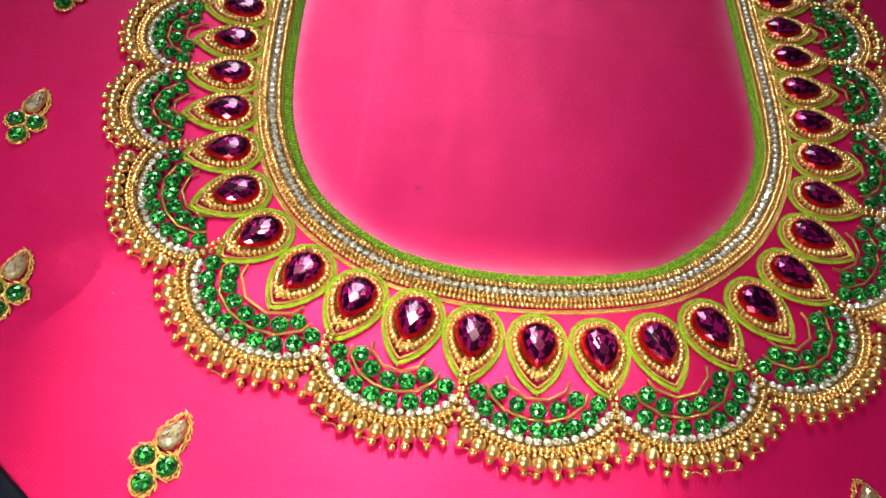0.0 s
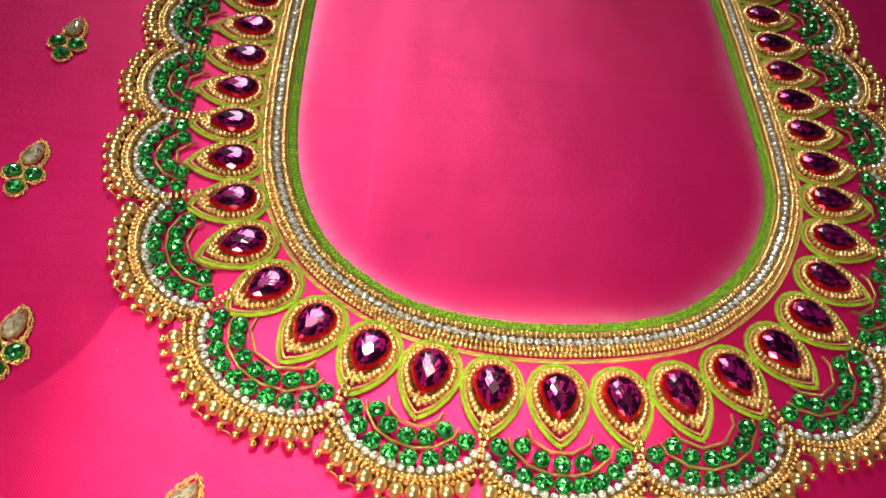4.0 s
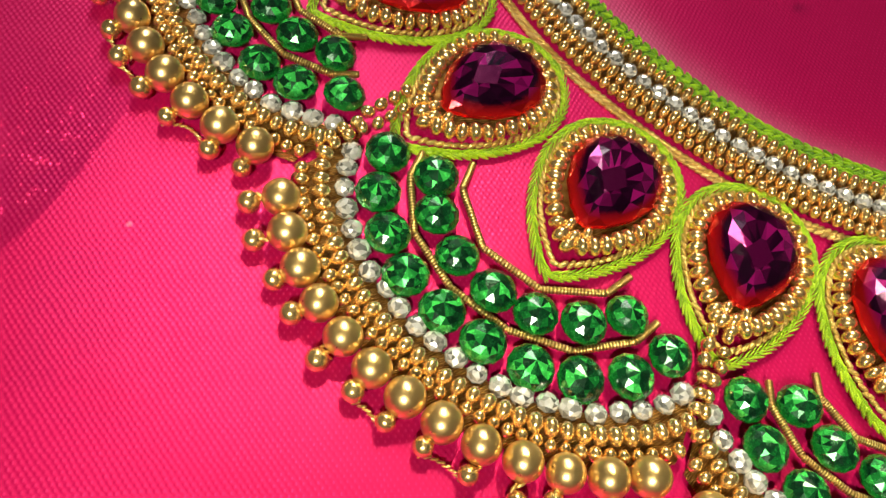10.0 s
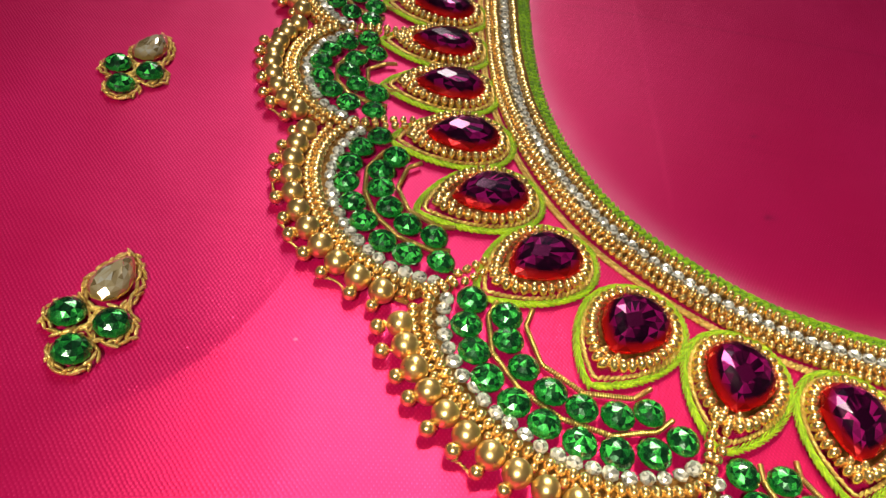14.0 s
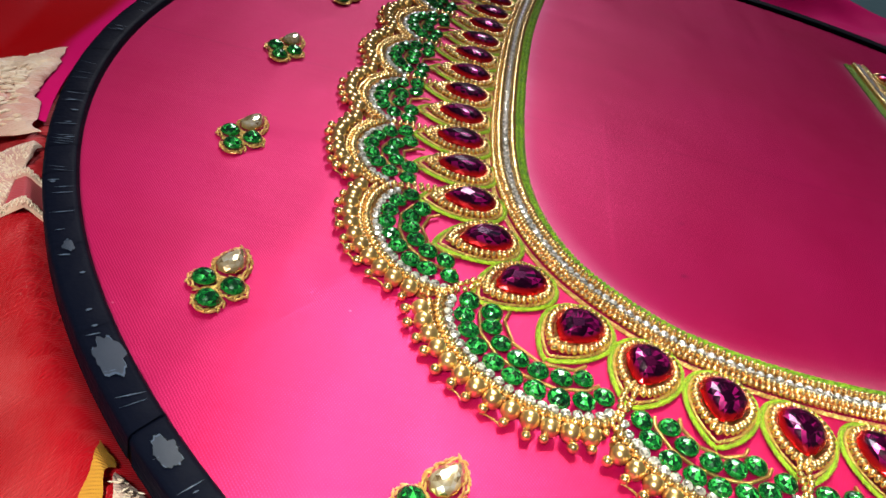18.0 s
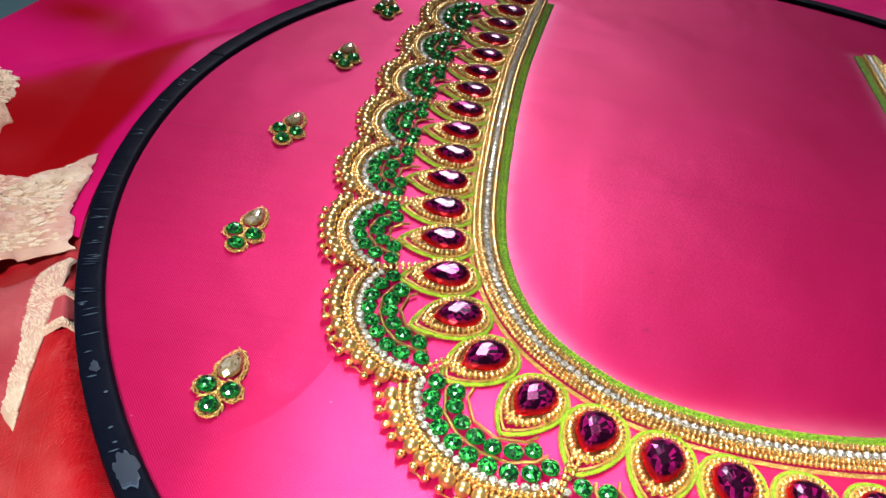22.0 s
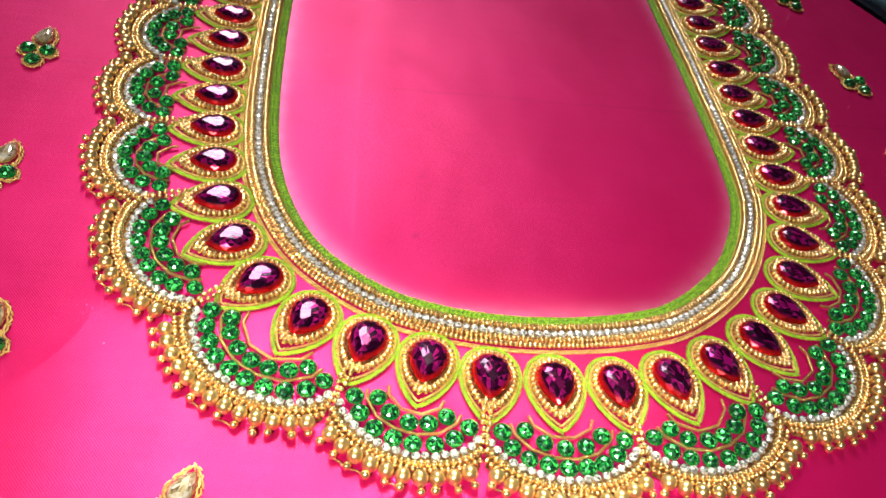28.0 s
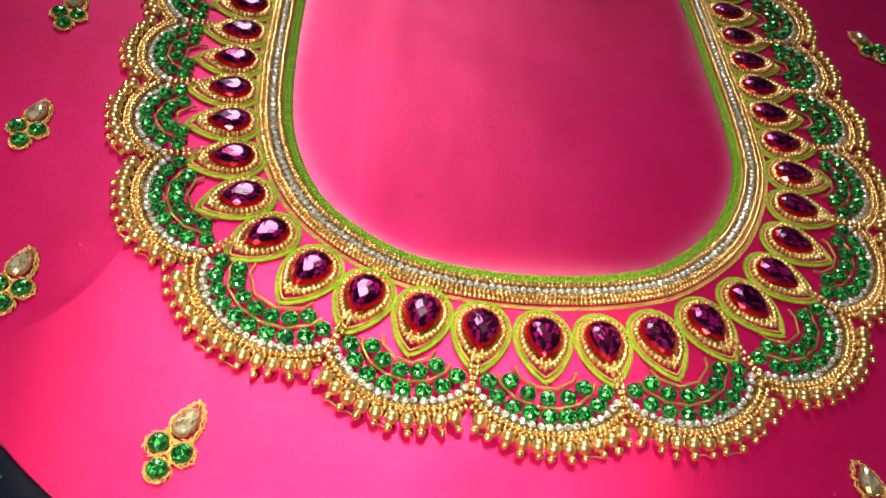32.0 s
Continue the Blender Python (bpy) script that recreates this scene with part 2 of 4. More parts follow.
def tape_material():
    n = Nodes("black_tape")
    p = n.coords()
    worn = n.ramp(n.noise(p, 60.0, 5.0, 0.7), (0.66, 0.0), (0.68, 1.0))
    c = n.mix(worn, (0.0022, 0.0036, 0.0105), (0.016, 0.024, 0.040))
    crease = n.noise(n.mapped(p, (1, 1, 3)), 120.0, 4.0)
    n.set(Base_Color=c, Roughness=n.ramp(n.noise(p, 70.0, 3.0), (0.3, 0.50), (0.7, 0.66)), Specular_IOR_Level=0.06, Normal=n.bump(crease, 0.5, 0.0012))
    return n.m


def plain(name, colour, rough, scale=3.0, vary=0.06):
    n = Nodes(name)
    p = n.coords()
    c = n.mix(n.noise(p, scale, 4.0), colour, tuple(max(0.0, v - vary) for v in colour))
    n.set(Base_Color=c, Roughness=rough, Normal=n.bump(n.noise(p, scale * 40, 3.0), 0.1, 0.002))
    return n.m


SILK = fabric_material()
BEAD_GOLD = gold_material("gold_bead", (1.0, 0.65, 0.27), 0.23, 0.25, 0.92)
PEARL_GOLD = gold_material("gold_pearl", (0.86, 0.575, 0.235), 0.30, 0.08, 0.93)
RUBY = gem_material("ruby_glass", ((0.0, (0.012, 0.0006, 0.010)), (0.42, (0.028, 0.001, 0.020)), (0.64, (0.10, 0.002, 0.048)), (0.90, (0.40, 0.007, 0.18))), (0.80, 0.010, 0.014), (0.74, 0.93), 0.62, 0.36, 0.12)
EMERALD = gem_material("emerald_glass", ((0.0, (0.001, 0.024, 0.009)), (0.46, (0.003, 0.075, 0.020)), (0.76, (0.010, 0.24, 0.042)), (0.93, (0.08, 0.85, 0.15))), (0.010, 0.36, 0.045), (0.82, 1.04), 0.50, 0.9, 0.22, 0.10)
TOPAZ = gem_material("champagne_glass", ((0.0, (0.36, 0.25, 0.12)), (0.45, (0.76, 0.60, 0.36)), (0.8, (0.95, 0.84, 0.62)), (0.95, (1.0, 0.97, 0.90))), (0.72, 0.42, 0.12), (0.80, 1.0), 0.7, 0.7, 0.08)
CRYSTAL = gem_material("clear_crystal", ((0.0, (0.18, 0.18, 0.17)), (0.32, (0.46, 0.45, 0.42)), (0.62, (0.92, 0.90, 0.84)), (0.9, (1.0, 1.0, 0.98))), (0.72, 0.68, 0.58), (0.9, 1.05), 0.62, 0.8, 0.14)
GREEN_THREAD = thread_material("lime_green_thread", (0.055, 0.20, 0.003), (0.38, 0.64, 0.014))
GOLD_THREAD = thread_material("gold_zari_thread", (0.62, 0.36, 0.08), (1.0, 0.76, 0.30), 0.80, 0.36)
BULLION = bullion_material()
PADDING = padding_material()
TAPE = tape_material()
RESIDUE = plain("torn_tape", (0.022, 0.033, 0.054), 0.45, 300.0, 0.012)
# pale tone for torn tape edges and for painted glints on the wraps
GLINT_AND_TORN = plain("glint_and_torn_tape", (0.075, 0.105, 0.155), 0.45, 300.0, 0.05)
LIME_THREAD = thread_material("yellow_green_thread", (0.14, 0.30, 0.003), (0.52, 0.72, 0.025))


# ---- building ----
MM = 0.001


def link(name, mesh, parent=None, label="", at=None, turn=0.0, size=None, tip=0.0):
    """One object on a mesh, placed in its parent's own axes."""
    ob = new(name, mesh)
    ob.parent = parent
    if at is not None:
        ob.location = at
    ob.rotation_euler = (tip, 0.0, turn)
    if size is not None:
        ob.scale = size if isinstance(size, tuple) else (size, size, size)
    return tagged(ob, label)


def mesh_of(name, verts, faces, material, smooth=True):
    me = bpy.data.meshes.new(name)
    me.from_pydata([tuple(v) for v in verts], [], faces)
    me.materials.append(material)
    me.polygons.foreach_set("use_smooth", [smooth] * len(me.polygons))
    me.update()
    return me


def thing(name, label, category, group="", kind="", at=(0, 0, 0), turn=0.0):
    ob = new(name)
    ob.empty_display_size = 0.005
    ob.location, ob.rotation_euler = at, (0, 0, turn)
    return tagged(ob, label, category, group, kind)


def rings(levels, cap=True):
    """Verts and faces of a closed body from rings of equal count, low to high."""
    n = len(levels[0])
    verts = [v for ring in levels for v in ring]
    faces = []
    for k in range(len(levels) - 1):
        for i in range(n):
            j = (i + 1) % n
            faces.append((k * n + i, k * n + j, (k + 1) * n + j, (k + 1) * n + i))
    if cap:
        faces.append(tuple(reversed(range(n))))
        faces.append(tuple((len(levels) - 1) * n + i for i in range(n)))
    return verts, faces


def ball(name, radius, material, seg=16, rows=9, squash=1.0, hole=0.0):
    """A bead that rests on z = 0; its thread hole runs along x where hole is given."""
    levels = []
    for k in range(rows + 1):
        a = math.pi * (0.03 + 0.94 * k / rows)
        levels.append([(radius * math.sin(a) * math.cos(2 * math.pi * i / seg), radius * math.sin(a) * math.sin(2 * math.pi * i / seg), -radius * math.cos(a)) for i in range(seg)])
    verts, faces = rings(levels)
    if hole:
        verts = [(z * squash, x, y) for x, y, z in verts]
        verts = [(x, y, z + radius) for x, y, z in verts]
    else:
        verts = [(x, y, z * squash + radius * squash) for x, y, z in verts]
    return mesh_of(name, verts, faces, material)


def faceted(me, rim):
    """Each facet's painted glint tone, and how near it lies to the stone's rim."""
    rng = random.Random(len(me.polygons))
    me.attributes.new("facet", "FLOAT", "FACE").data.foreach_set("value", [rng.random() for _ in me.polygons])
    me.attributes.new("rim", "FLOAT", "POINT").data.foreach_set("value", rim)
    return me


def chaton(name, radius, height, material, sides=10):
    """Round cut stone: girdle, two rows of crown facets, table fanned in painted tones."""
    def ring(r, z, half):
        return [(r * math.cos(2 * math.pi * (i + half) / sides), r * math.sin(2 * math.pi * (i + half) / sides), z) for i in range(sides)]
    verts = ring(0.62 * radius, 0.0, 0) + ring(radius, 0.40 * height, 0) + ring(0.99 * radius, 0.50 * height, 0) + ring(0.80 * radius, 0.80 * height, 0.5) + ring(0.52 * radius, height, 0)
    verts.append((0.05 * radius, 0.04 * radius, 1.16 * height))
    faces = []
    n = sides
    for i in range(n):
        j = (i + 1) % n
        faces += [(i, j, n + j, n + i), (n + i, n + j, 2 * n + j, 2 * n + i)]
        faces += [(2 * n + i, 2 * n + j, 3 * n + i), (3 * n + i, 2 * n + j, 3 * n + j), (3 * n + i, 4 * n + j, 4 * n + i), (3 * n + i, 3 * n + j, 4 * n + j)]
        faces.append((4 * n + i, 4 * n + j, 5 * n))
    faces.append(tuple(reversed(range(n))))
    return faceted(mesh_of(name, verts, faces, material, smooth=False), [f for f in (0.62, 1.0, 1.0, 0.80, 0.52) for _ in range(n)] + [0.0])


def tear(half, length, count, power=0.85, start=0.0):
    """A drop's outline round the origin, its point on +y."""
    top = max(math.sin(a) * math.sin(a / 2) ** power for a in np.linspace(0.01, 3.13, 200))
    pts = []
    for i in range(count):
        a = 2 * math.pi * (i + start) / count
        pts.append((half * math.sin(a) * abs(math.sin(a / 2)) ** power / top, length * math.cos(a)))
    return pts


def tear_stone(name, half, length, height, material, sides=10, power=0.6):
    """A drop-shaped chequer-cut stone: girdle, rows of lozenge facets, and a lozenge for its table."""
    spec = ((0.86, 0.0, 0.5), (1.0, 0.30, 0.5), (0.98, 0.42, 0.5), (0.86, 0.63, 0), (0.69, 0.81, 0.5), (0.47, 0.94, 0), (0.0, 1.0, 0.5))
    levels = []
    for f, z, half_step in spec:
        if f:
            levels.append([(x * f, y * f, z * height) for x, y in tear(half, length, sides, power, half_step)])
        else:
            ring = []
            for i in range(sides):
                a = 2 * math.pi * (i + half_step) / sides
                s = 1.0 / (abs(math.sin(a)) + abs(math.cos(a)))
                ring.append((0.29 * half * s * math.sin(a), 0.16 * length + 0.33 * length * s * math.cos(a), z * height))
            levels.append(ring)
    n = sides
    verts = [v for ring in levels for v in ring]
    faces = []
    for k in range(len(levels) - 1):
        lag = spec[k + 1][2] - spec[k][2]
        for i in range(n):
            j = (i + 1) % n
            a, b, c, d = k * n + i, k * n + j, (k + 1) * n + i, (k + 1) * n + j
            if lag == 0:
                faces.append((a, c, d, b))
            elif lag > 0:
                faces += [(a, c, b), (c, d, b)]
            else:
                faces += [(a, c, d), (a, d, b)]
    faces += [tuple(range(n)), tuple(reversed(range((len(levels) - 1) * n, len(levels) * n)))]
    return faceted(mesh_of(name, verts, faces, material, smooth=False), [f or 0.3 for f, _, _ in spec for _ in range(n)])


def blob_template(seg=7, rows=4):
    levels = []
    for k in range(rows + 1):
        a = math.pi * (0.06 + 0.88 * k / rows)
        levels.append([(math.cos(a), math.sin(a) * math.cos(2 * math.pi * i / seg), math.sin(a) * math.sin(2 * math.pi * i / seg)) for i in range(seg)])
    v, f = rings(levels)
    return np.array(v), f


BLOB_V, BLOB_F = blob_template()


def blobs(name, items, material):
    """Many short stitches in one mesh: (place, turn, rise, half length, half width, half height)."""
    verts, faces = [], []
    for (x, y, z), turn, rise, a, b, c in items:
        p = BLOB_V * np.array((a, b, c))
        cr, sr, ct, st = math.cos(rise), math.sin(rise), math.cos(turn), math.sin(turn)
        px, pz = p[:, 0] * cr - p[:, 2] * sr, p[:, 0] * sr + p[:, 2] * cr
        q = np.stack((px * ct - p[:, 1] * st + x, px * st + p[:, 1] * ct + y, pz + z), 1)
        base = len(verts)
        verts += q.tolist()
        faces += [tuple(base + i for i in f) for f in BLOB_F]
    return mesh_of(name, verts, faces, material)


def along(points, pitch, closed=False, count=None):
    """Even steps along a polyline: place and heading."""
    p = np.array(list(points) + ([points[0]] if closed else []), float)
    s = np.concatenate(([0], np.cumsum(np.linalg.norm(np.diff(p, axis=0), axis=1))))
    n = count or max(2, round(s[-1] / pitch))
    marks = [(k + (0 if closed else 0.5)) * s[-1] / n for k in range(n)]
    out = []
    for m in marks:
        x, y = np.interp(m, s, p[:, 0]), np.interp(m, s, p[:, 1])
        d = 0.2 * s[-1] / n
        lo, hi = max(0, m - d), min(s[-1], m + d)
        out.append((x, y, math.atan2(np.interp(hi, s, p[:, 1]) - np.interp(lo, s, p[:, 1]), np.interp(hi, s, p[:, 0]) - np.interp(lo, s, p[:, 0]))))
    return out


def band(name, left, right, material, z=0.5 * MM, skirt=True):
    """A low padded strip between two lines of equal count."""
    n = len(left)
    mid = [((a[0] + b[0]) / 2, (a[1] + b[1]) / 2) for a, b in zip(left, right)]
    rows = [[(x, y, 0.0) for x, y in left], [(a[0] * 0.85 + m[0] * 0.15, a[1] * 0.85 + m[1] * 0.15, z) for a, m in zip(left, mid)],
            [(a[0] * 0.85 + m[0] * 0.15, a[1] * 0.85 + m[1] * 0.15, z) for a, m in zip(right, mid)], [(x, y, 0.0) for x, y in right]]
    verts = [v for r in rows for v in r]
    faces = [(k * n + i, k * n + i + 1, (k + 1) * n + i + 1, (k + 1) * n + i) for k in range(3) for i in range(n - 1)]
    return mesh_of(name, verts, faces, material)


def chain(points, closed=False, pitch=1.30 * MM, wide=0.62 * MM, z=0.45 * MM, tall=0.5 * MM, rng=random, slant=0.46, reach=0.58):
    """A chain stitch: pairs of slanted loops that interlock like a plait, each of two thin strands."""
    items = []
    for x, y, h in along(points, pitch, closed):
        for side in (-1, 1):
            jig, rise, size = rng.uniform(-0.2, 0.2), rng.uniform(0.05, 0.30), pitch * reach * rng.uniform(0.9, 1.1)
            for strand in (-0.34, 0.34):
                out = side * wide * (0.58 + strand) + rng.uniform(-0.06, 0.06) * wide
                items.append(((x - math.sin(h) * out, y + math.cos(h) * out, z * rng.uniform(0.9, 1.1)), h - side * slant + jig * slant + rng.uniform(-0.08, 0.08),
                              rise, size * rng.uniform(0.9, 1.1), wide * rng.uniform(0.20, 0.27), tall * rng.uniform(0.5, 0.7)))
    return items


def cord(points, closed=False, pitch=0.8 * MM, wide=0.28 * MM, z=0.3 * MM, rng=random):
    """A twisted metal thread."""
    return [((x, y, z), h + 0.5 + rng.uniform(-0.15, 0.15), rng.uniform(-0.2, 0.2), pitch * 0.75, wide, wide) for x, y, h in along(points, pitch, closed)]


def curve_through(points, steps=14):
    """A smooth line through the points."""
    p = np.array(points, float)
    p = np.vstack((2 * p[0] - p[1], p, 2 * p[-1] - p[-2]))
    out = []
    for k in range(1, len(p) - 2):
        for i in range(steps):
            t = i / steps
            a, b, c, d = p[k - 1], p[k], p[k + 1], p[k + 2]
            out.append(0.5 * (2 * b + (c - a) * t + (2 * a - 5 * b + 4 * c - d) * t * t + (3 * b - a - 3 * c + d) * t ** 3))
    out.append(p[-2])
    return np.array(out)


def shifted(line, off):
    """The line moved to its left by off."""
    d = np.gradient(line, axis=0)
    d /= np.linalg.norm(d, axis=1)[:, None]
    return line + off * np.stack((-d[:, 1], d[:, 0]), 1)


# shared meshes
PEARL = ball("pearl", 1.95 * MM, PEARL_GOLD, 20, 12)
DROP = ball("drop_bead", 1.18 * MM, BEAD_GOLD, 14, 8)
BEAD = ball("bead", 1.02 * MM, BEAD_GOLD, 12, 7, 0.72, 1.0)
NECK_BEAD = ball("bead", 1.08 * MM, BEAD_GOLD, 12, 7, 0.56, 1.0)
BARREL = ball("bead", 1.08 * MM, BEAD_GOLD, 14, 8, 0.62, 1.0)
SEED = ball("seed_bead", 0.80 * MM, BEAD_GOLD, 12, 7, 0.80, 1.0)
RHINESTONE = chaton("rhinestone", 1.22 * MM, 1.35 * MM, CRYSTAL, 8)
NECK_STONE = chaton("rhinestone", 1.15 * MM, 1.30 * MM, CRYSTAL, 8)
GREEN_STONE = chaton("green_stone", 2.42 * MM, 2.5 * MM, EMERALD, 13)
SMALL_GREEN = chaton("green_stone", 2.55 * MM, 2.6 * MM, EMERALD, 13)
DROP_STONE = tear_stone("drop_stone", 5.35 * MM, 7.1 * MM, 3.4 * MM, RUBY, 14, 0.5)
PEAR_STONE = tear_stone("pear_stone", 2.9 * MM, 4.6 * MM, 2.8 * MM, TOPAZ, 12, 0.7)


def tube_mesh():
    n, levels = 8, []
    for k in range(25):
        x = -2.5 * MM + 5.0 * MM * k / 24
        r = (0.38 + (0.05 if k % 2 else 0.0)) * MM * (0.8 if k in (0, 24) else 1.0)
        levels.append([(x, r * math.cos(2 * math.pi * i / n), 0.5 * MM + r * math.sin(2 * math.pi * i / n)) for i in range(n)])
    return mesh_of("bullion_tube", *rings(levels), BULLION)


TUBE = tube_mesh()

# ---- the plan: drop stones from the neckline's one end round to the other, and the neckline's crystal row ----
STONES = [(-0.0860, 0.2630), (-0.0895, 0.2480), (-0.0922, 0.2318), (-0.0940, 0.2150), (-0.0948, 0.1988), (-0.0955, 0.1828), (-0.0966, 0.1670), (-0.0974, 0.1512), (-0.0972, 0.1354),
          (-0.0971, 0.1194), (-0.0969, 0.1034), (-0.0957, 0.0879), (-0.0933, 0.0723), (-0.0898, 0.0563), (-0.0842, 0.0407), (-0.0750, 0.0268), (-0.0612, 0.0155), (-0.0457, 0.0088),
          (-0.0295, 0.0041), (-0.0130, 0.0007), (0.0044, -0.0003), (0.0216, 0.0003), (0.0379, 0.0038), (0.0536, 0.0104), (0.0684, 0.0198), (0.0802, 0.0318), (0.0891, 0.0464),
          (0.0952, 0.0625), (0.0983, 0.0785), (0.0982, 0.0943), (0.0975, 0.1099), (0.0970, 0.1254), (0.0964, 0.1408), (0.0958, 0.1566), (0.0951, 0.1738), (0.0946, 0.1900),
          (0.0936, 0.2055), (0.0926, 0.2212), (0.0918, 0.2370), (0.0908, 0.2525)]
FIRST = -16
NECK = curve_through([(-0.0763, 0.2690), (-0.0796, 0.2350), (-0.0828, 0.1960), (-0.0838, 0.1600), (-0.0836, 0.1300), (-0.0828, 0.1050), (-0.0809, 0.0830), (-0.0776, 0.0668), (-0.0715, 0.0511),
                      (-0.0631, 0.0385), (-0.0517, 0.0289), (-0.0389, 0.0218), (-0.0259, 0.0183), (-0.0116, 0.0166), (0.0028, 0.0166), (0.0188, 0.0183), (0.0336, 0.0215), (0.0455, 0.0261),
                      (0.0579, 0.0351), (0.0690, 0.0468), (0.0776, 0.0620), (0.0829, 0.0780), (0.0844, 0.0950), (0.0844, 0.1150), (0.0836, 0.1375), (0.0829, 0.1600), (0.0811, 0.1960),
                      (0.0799, 0.2300), (0.0791, 0.2660)])
HOOP = (0.0108, 0.1170)


def stone_at(k):
    return np.array(STONES[k - FIRST])


def outward(k):
    last = FIRST + len(STONES) - 1
    d = stone_at(min(k + 1, last)) - stone_at(max(k - 1, FIRST))
    d /= np.linalg.norm(d)
    return np.array((d[1], -d[0]))


# ---- drop motifs ----
def drop_motif():
    rng = random.Random(4)
    t = thing("drop_motif", "ruby glass drop stone ringed with gold beads and lime chain stitch", "embroidery motif", "drop stones round the neckline")
    pad = [(x, y + 1.1 * MM) for x, y in tear(5.5 * MM, 7.6 * MM, 40, 0.58)]
    levels = [[(x * f, 1.1 * MM + (y - 1.1 * MM) * f, z * MM) for x, y in pad] for f, z in ((1.0, 0.0), (0.98, 0.4), (0.90, 0.9), (0.70, 1.2))]
    link("padding", mesh_of("padding", *rings(levels), PADDING), t, "gold thread padding under the beads")
    link("drop_stone", DROP_STONE, t, "faceted ruby glass drop", (0, -0.3 * MM, 0.9 * MM))
    ring_line = [(x, y + 0.9 * MM) for x, y in tear(6.2 * MM, 8.5 * MM, 120, 0.58)]
    for x, y, h in along(ring_line, 1.42 * MM, True):
        link("bead", BARREL, t, "", (x, y, 0.45 * MM + rng.uniform(-0.1, 0.2) * MM), h + rng.uniform(-0.22, 0.22), (rng.uniform(0.85, 1.2), rng.uniform(0.92, 1.06), rng.uniform(0.94, 1.06)))
    for x, y in ((0.0, 8.05), (-1.0, 6.9), (1.05, 7.0)):
        link("bead", BARREL, t, "", (x * MM, y * MM, 0.4 * MM), rng.uniform(0, 3), 0.95)
    inner = [(x, y + 1.3 * MM) for x, y in tear(7.2 * MM, 10.3 * MM, 90, 0.6)]
    link("gold_thread", blobs("gold_thread", cord(inner, True, 0.9 * MM, 0.30 * MM, 0.8 * MM, rng), GOLD_THREAD), t, "gold thread round the stone")
    edge = [(x, y + 1.5 * MM) for x, y in tear(8.0 * MM, 11.6 * MM, 120, 0.62)]
    link("chain_stitch", blobs("chain_stitch", chain(edge, True, 0.95 * MM, 0.44 * MM, rng=rng, slant=0.30, reach=0.85), LIME_THREAD), t, "lime green chain stitch outline")
    return t


pattern = drop_motif()
for i, (x, y) in enumerate(STONES):
    n = outward(FIRST + i)
    m = pose(x, y, 0.0004, 0, 0, math.degrees(math.atan2(-n[0], n[1])))
    if i == 0:
        pattern.matrix_basis = m
    else:
        copy_thing(pattern, m)


# ---- scallops ----
LEAN = {-15: 1.5, -13: 1.5, -11: 2.0, -9: 2.0, -7: 2.0, -5: 2.5, -3: 4.0, -1: 3.6, 1: 1.0, 3: 0.5, 5: -1.0, 7: -3.0, 9: -1.0}  # mm by which a valley sits off its stone


def valley(k):
    n = outward(k)
    return stone_at(k) + 13.3 * MM * n + LEAN.get(k, 0.0) * MM * np.array((n[1], -n[0]))


DEPTH = {2: 20.6, 4: 20.6, 0: 23.2, 6: 22.0, 8: 22.6, 10: 20.6, 12: 20.2}


